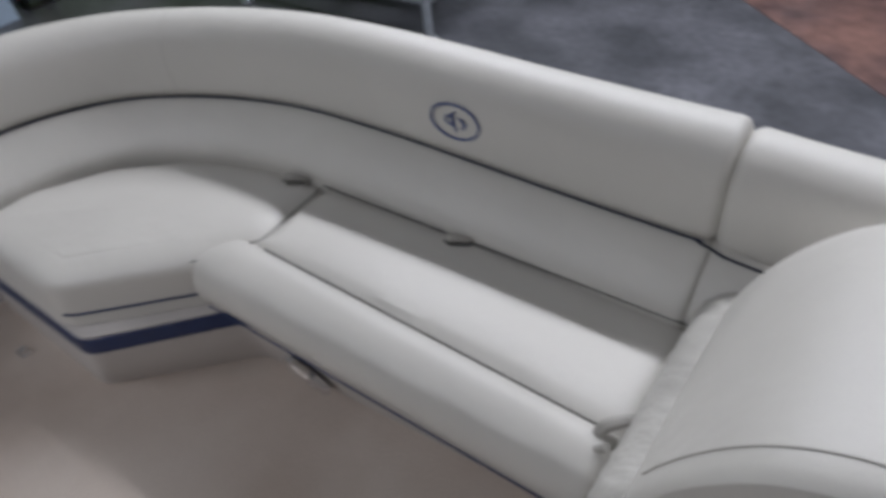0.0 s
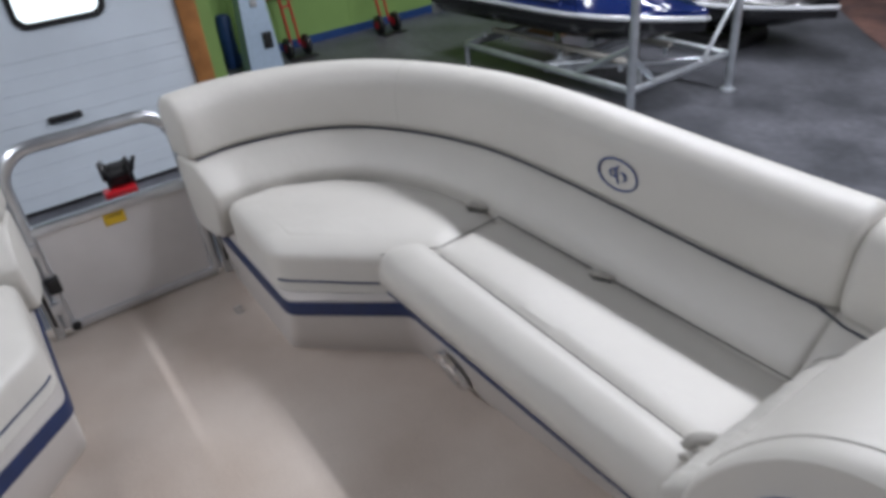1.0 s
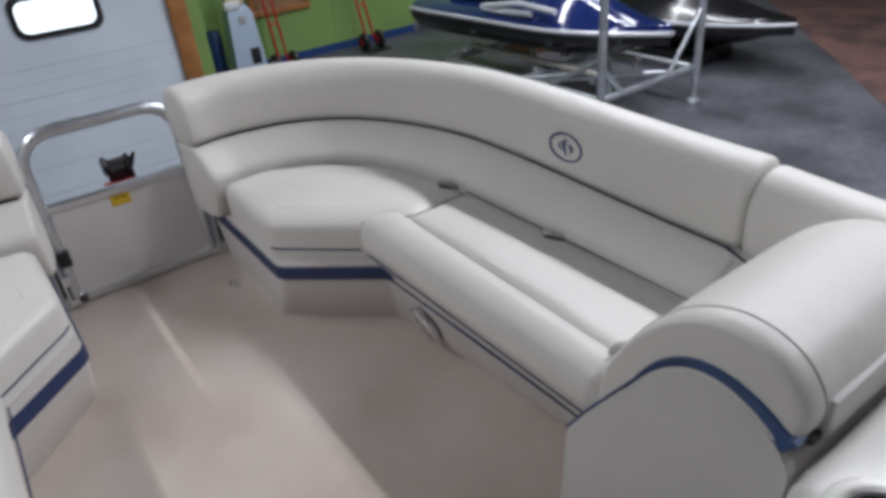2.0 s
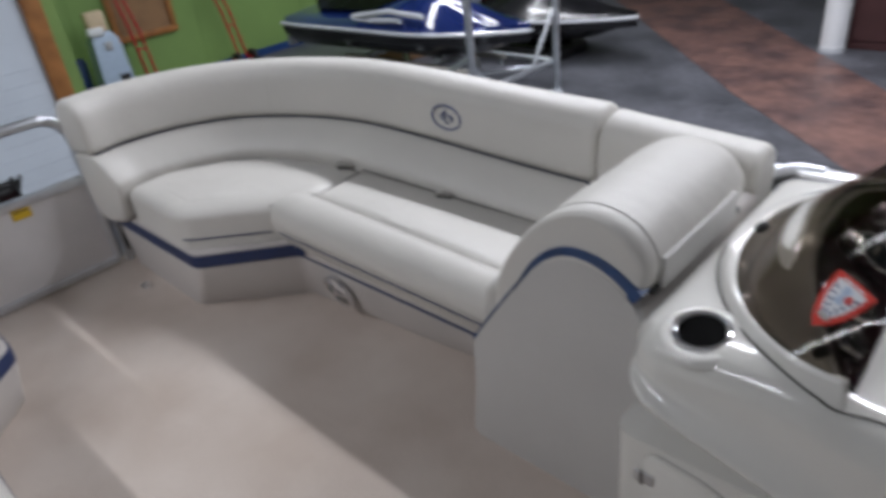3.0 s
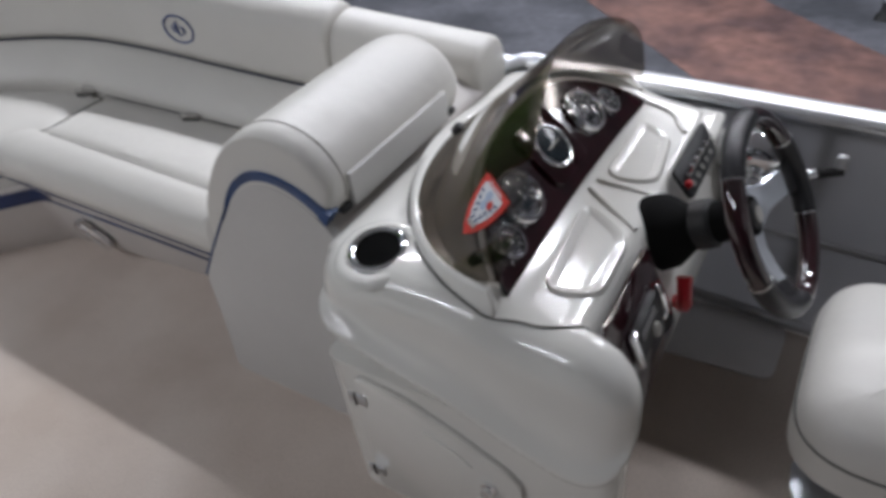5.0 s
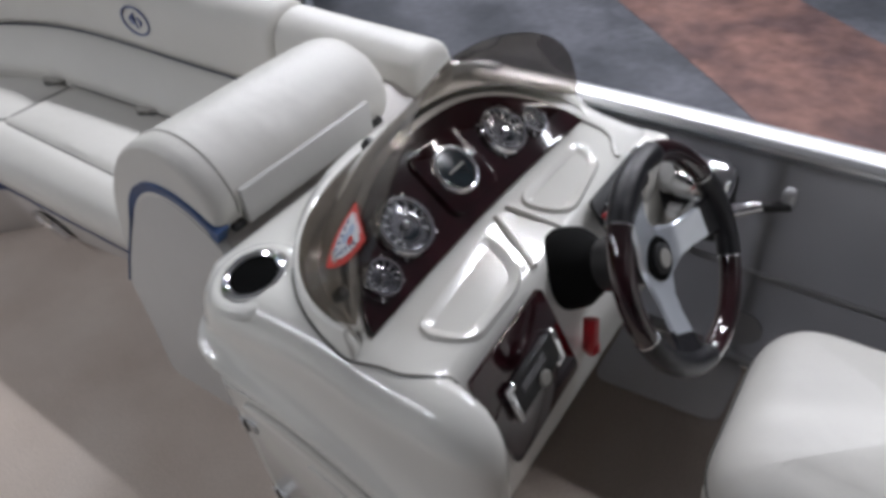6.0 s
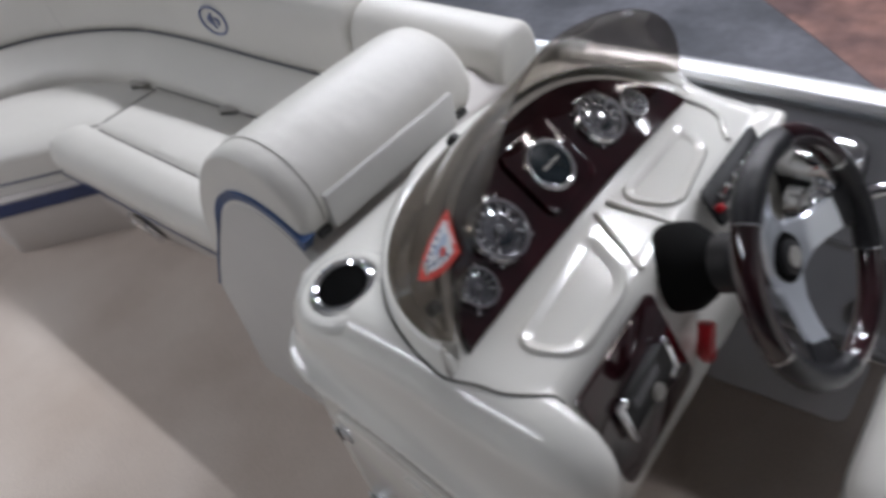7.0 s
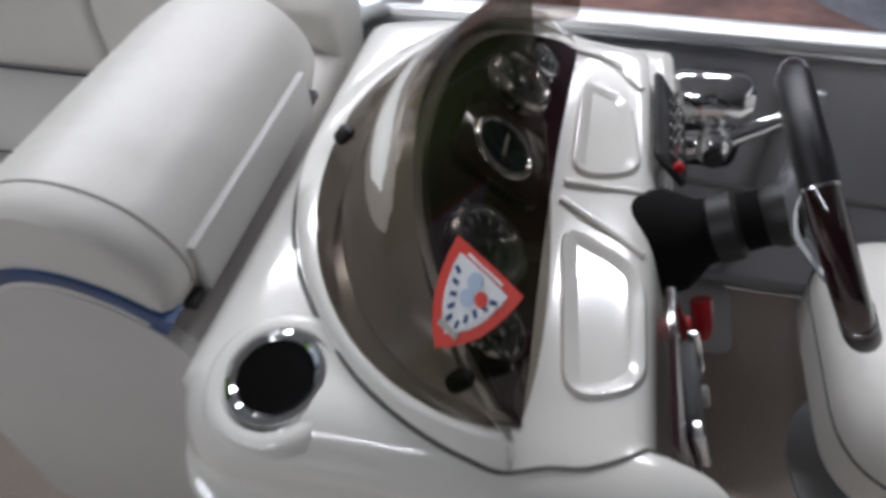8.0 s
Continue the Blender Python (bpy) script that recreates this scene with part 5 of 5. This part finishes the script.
def lift():
    x0, x1, y0, y1, zf = -5.14, -3.0, 4.40, 5.63, -0.46
    r = thing("boat_lift", (-4.1, 5.0, GROUND), "bright aluminium tube boat lift frame on legs", "boat lift")
    for x, y in ((x0, y0), (x0, y1)):
        part("leg", tube([(x, y, GROUND), (x, y, zf)], 0.028), GALV, r)
        part("foot", lathe([(0.06, 0), (0.06, 0.015), (0.03, 0.03)], 14, Matrix.Translation((x, y, GROUND))), GALV, r)
    for x, y in ((x1, y0), (x1 + 0.05, y1)):
        part("post", tube([(x, y, GROUND), (x, y, 1.6)], 0.036, 12), GALV, r, "tall lift post")
        part("foot", lathe([(0.07, 0), (0.07, 0.015), (0.04, 0.03)], 14, Matrix.Translation((x, y, GROUND))), GALV, r)
    for a, b in (((x0, y0), (x1, y0)), ((x0, y1), (x1, y1)), ((x1, y0), (x1, y1)), ((x0, y0), (x0, y1)), ((-4.0, y0), (-4.0, y1))):
        part("beam", tube([(a[0], a[1], zf), (b[0], b[1], zf)], 0.033, 10), GALV, r, "horizontal frame tube")
    for y in (4.72, 5.30):
        part("bunk", box((-5.1, y - 0.035, zf + 0.07), (-3.35, y + 0.035, zf + 0.11), 0.008), CLIP, r, "grey carpeted bunk")
        for x in (-4.9, -3.4):
            part("bracket", tube([(x, y, zf), (x, y, zf + 0.06)], 0.022, 8), GALV, r)
    for a, b in (((x1, y0, -0.18), (x1, y0 + 0.28, zf)), ((x1 + 0.05, y1, 0.10), (x1, y1 - 0.36, zf)), ((x0, y0, zf + 0.02), (x0 + 0.3, y0, zf + 0.14)), ((-4.0, y0, zf), (-3.5, y0 + 0.5, zf + 0.05)), ((x0, y1, zf), (-4.0, y0 + 0.2, zf + 0.04)), ((x1, y0 + 0.1, zf - 0.02), (-4.0, y1, zf - 0.02)), ((-4.0, y0, zf - 0.03), (x1, y1, zf - 0.03)), ((x1, y0, zf + 0.35), (-3.6, y0, zf + 0.02))):
        part("brace", tube([a, b], 0.022, 8), GALV, r)
    part("pulley", lathe([(0.03, -0.02), (0.05, -0.02), (0.035, 0.0), (0.05, 0.02), (0.03, 0.02)], 16, Matrix.Translation((-4.0, 5.0, zf + 0.07)) @ pose(0, 0, 0, 90)), CHROME, r)


lift()


def watercraft(at, yaw, length, deck, accent, label, flash, span=1.0):
    w = thing("watercraft", at, label, "personal watercraft", "personal watercraft")
    M = Matrix.Translation(at) @ pose(0, 0, 0, 0, 0, yaw)
    secs = []
    n = 22
    for i in range(n + 1):
        t = i / n
        x = (t - 0.5) * length
        bw = 0.52 * (1 - max(0, (t - 0.55) / 0.45) ** 2.2) * (0.93 + 0.07 * min(1, t / 0.1)) + 0.012
        keel = 0.0 + 0.30 * max(0, (t - 0.6) / 0.4) ** 2
        gun = 0.36 - 0.03 * t * t
        secs.append((x, bw, keel, gun, t))
    hull = [[M @ V((x, y, z)) for y, z in ((-bw, gun), (-bw * 0.97, gun - 0.10), (-bw * 0.72, keel + (gun - keel) * 0.35), (0, keel), (bw * 0.72, keel + (gun - keel) * 0.35), (bw * 0.97, gun - 0.10), (bw, gun))] for x, bw, keel, gun, t in secs]
    part("hull", loft(hull), HULLBLACK, w, "gloss black hull")
    for s in (-1, 1):
        part("bumper", tube([M @ V((x, s * bw * 1.01, gun)) for x, bw, keel, gun, t in secs], 0.022, 8), HULLWHITE, w, "pale rubbing strip")
    top = []
    for x, bw, keel, gun, t in secs:
        hgt = 0.10 + 0.26 * math.exp(-((t - 0.62) / 0.2) ** 2) - 0.04 * t
        top.append([M @ V((x, y, z)) for y, z in ((-bw, gun), (-bw * 0.85, gun + 0.06), (-bw * 0.45, gun + hgt * 0.75), (0, gun + hgt), (bw * 0.45, gun + hgt * 0.75), (bw * 0.85, gun + 0.06), (bw, gun))])
    part("deck", loft(top), deck, w, "gloss painted deck")
    part("seat", pad([M @ p - V((0, 0, at[2])) for p in soft_poly([(-length * 0.42, -0.17), (0.05, -0.14), (0.05, 0.14), (-length * 0.42, 0.17)], 0.06, 5)], at[2] + 0.45, at[2] + 0.66, 0.06, 0.02), HULLBLACK, w, "black seat")
    part("handlebar", tube(spline([M @ V((0.22, -0.34, 0.80)), M @ V((0.30, 0, 0.86)), M @ V((0.22, 0.34, 0.80))], 5), 0.018), BLACK, w)
    for s in (-1, 1):
        pts = [(0.20 * length, 0.075), (0.05 * length, 0.11), (-0.12 * length, 0.04), (-0.02 * length, 0.02), (0.1 * length, 0.03)]
        rows = [[M @ V((x, s * (0.505 - max(0, x) * 0.06) * (1 - u * 0.08), 0.40 + z + u * 0.01)) for x, z in pts] for u in (0, 1)]
        part("flash", tube([M @ V((x * span - (1 - span) * 0.8, s * (0.46 + 0.03 * (1 - span)), 0.43 + z * span)) for x, z in pts], flash, 8), accent, w, "pale painted flash")
    part("stern_plate", box((-0.02, -0.45, 0.10), (0.03, 0.45, 0.36), 0.02, 2, M @ Matrix.Translation((-length / 2 - 0.01, 0, 0))), HULLWHITE, w)


watercraft((-4.35, 5.01, -0.36), 4, 2.95, HULLBLUE, HULLWHITE, "blue and black personal watercraft on the aluminium lift", 0.03)
watercraft((-4.25, 6.75, -0.62), 6, 3.0, HULLBLACK, RED, "black and red personal watercraft on a low black stand", 0.03, 0.25)
st = thing("watercraft_stand", (-4.35, 6.75, GROUND), "low black stand under the black watercraft", "stand")
for x in (-5.2, -3.6):
    part("crosspiece", box((x - 0.06, 6.35, GROUND), (x + 0.06, 7.15, GROUND + 0.12), 0.01), BLACK, st)
for y in (6.45, 7.05):
    part("runner", box((-5.3, y - 0.05, GROUND + 0.02), (-3.7, y + 0.05, GROUND + 0.16), 0.01), BLACK, st)
bx = thing("carton", (-5.6, 6.0, GROUND), "brown cardboard carton on the concrete floor", "carton")
part("body", box((-5.95, 5.85, GROUND), (-5.35, 6.25, -0.45), 0.006), CARD, bx)
part("tape", box((-5.95, 6.02, -0.4495), (-5.35, 6.08, -0.4485)), CREAM, bx)
foot = thing("jack_foot", (1.33, 5.95, GROUND), "short black jack foot with a chrome cap on the concrete", "jack foot")
part("base", lathe([(0.0, 0.0), (0.075, 0.0), (0.07, 0.02), (0.045, 0.05), (0.042, 0.13), (0.0, 0.132)], 20, Matrix.Translation((1.33, 5.95, GROUND))), BLACK, foot)
part("cap", lathe([(0.046, 0.128), (0.05, 0.15), (0.046, 0.19), (0.03, 0.205), (0.0, 0.208)], 20, Matrix.Translation((1.33, 5.95, GROUND))), CHROME, foot, "polished chrome cap")
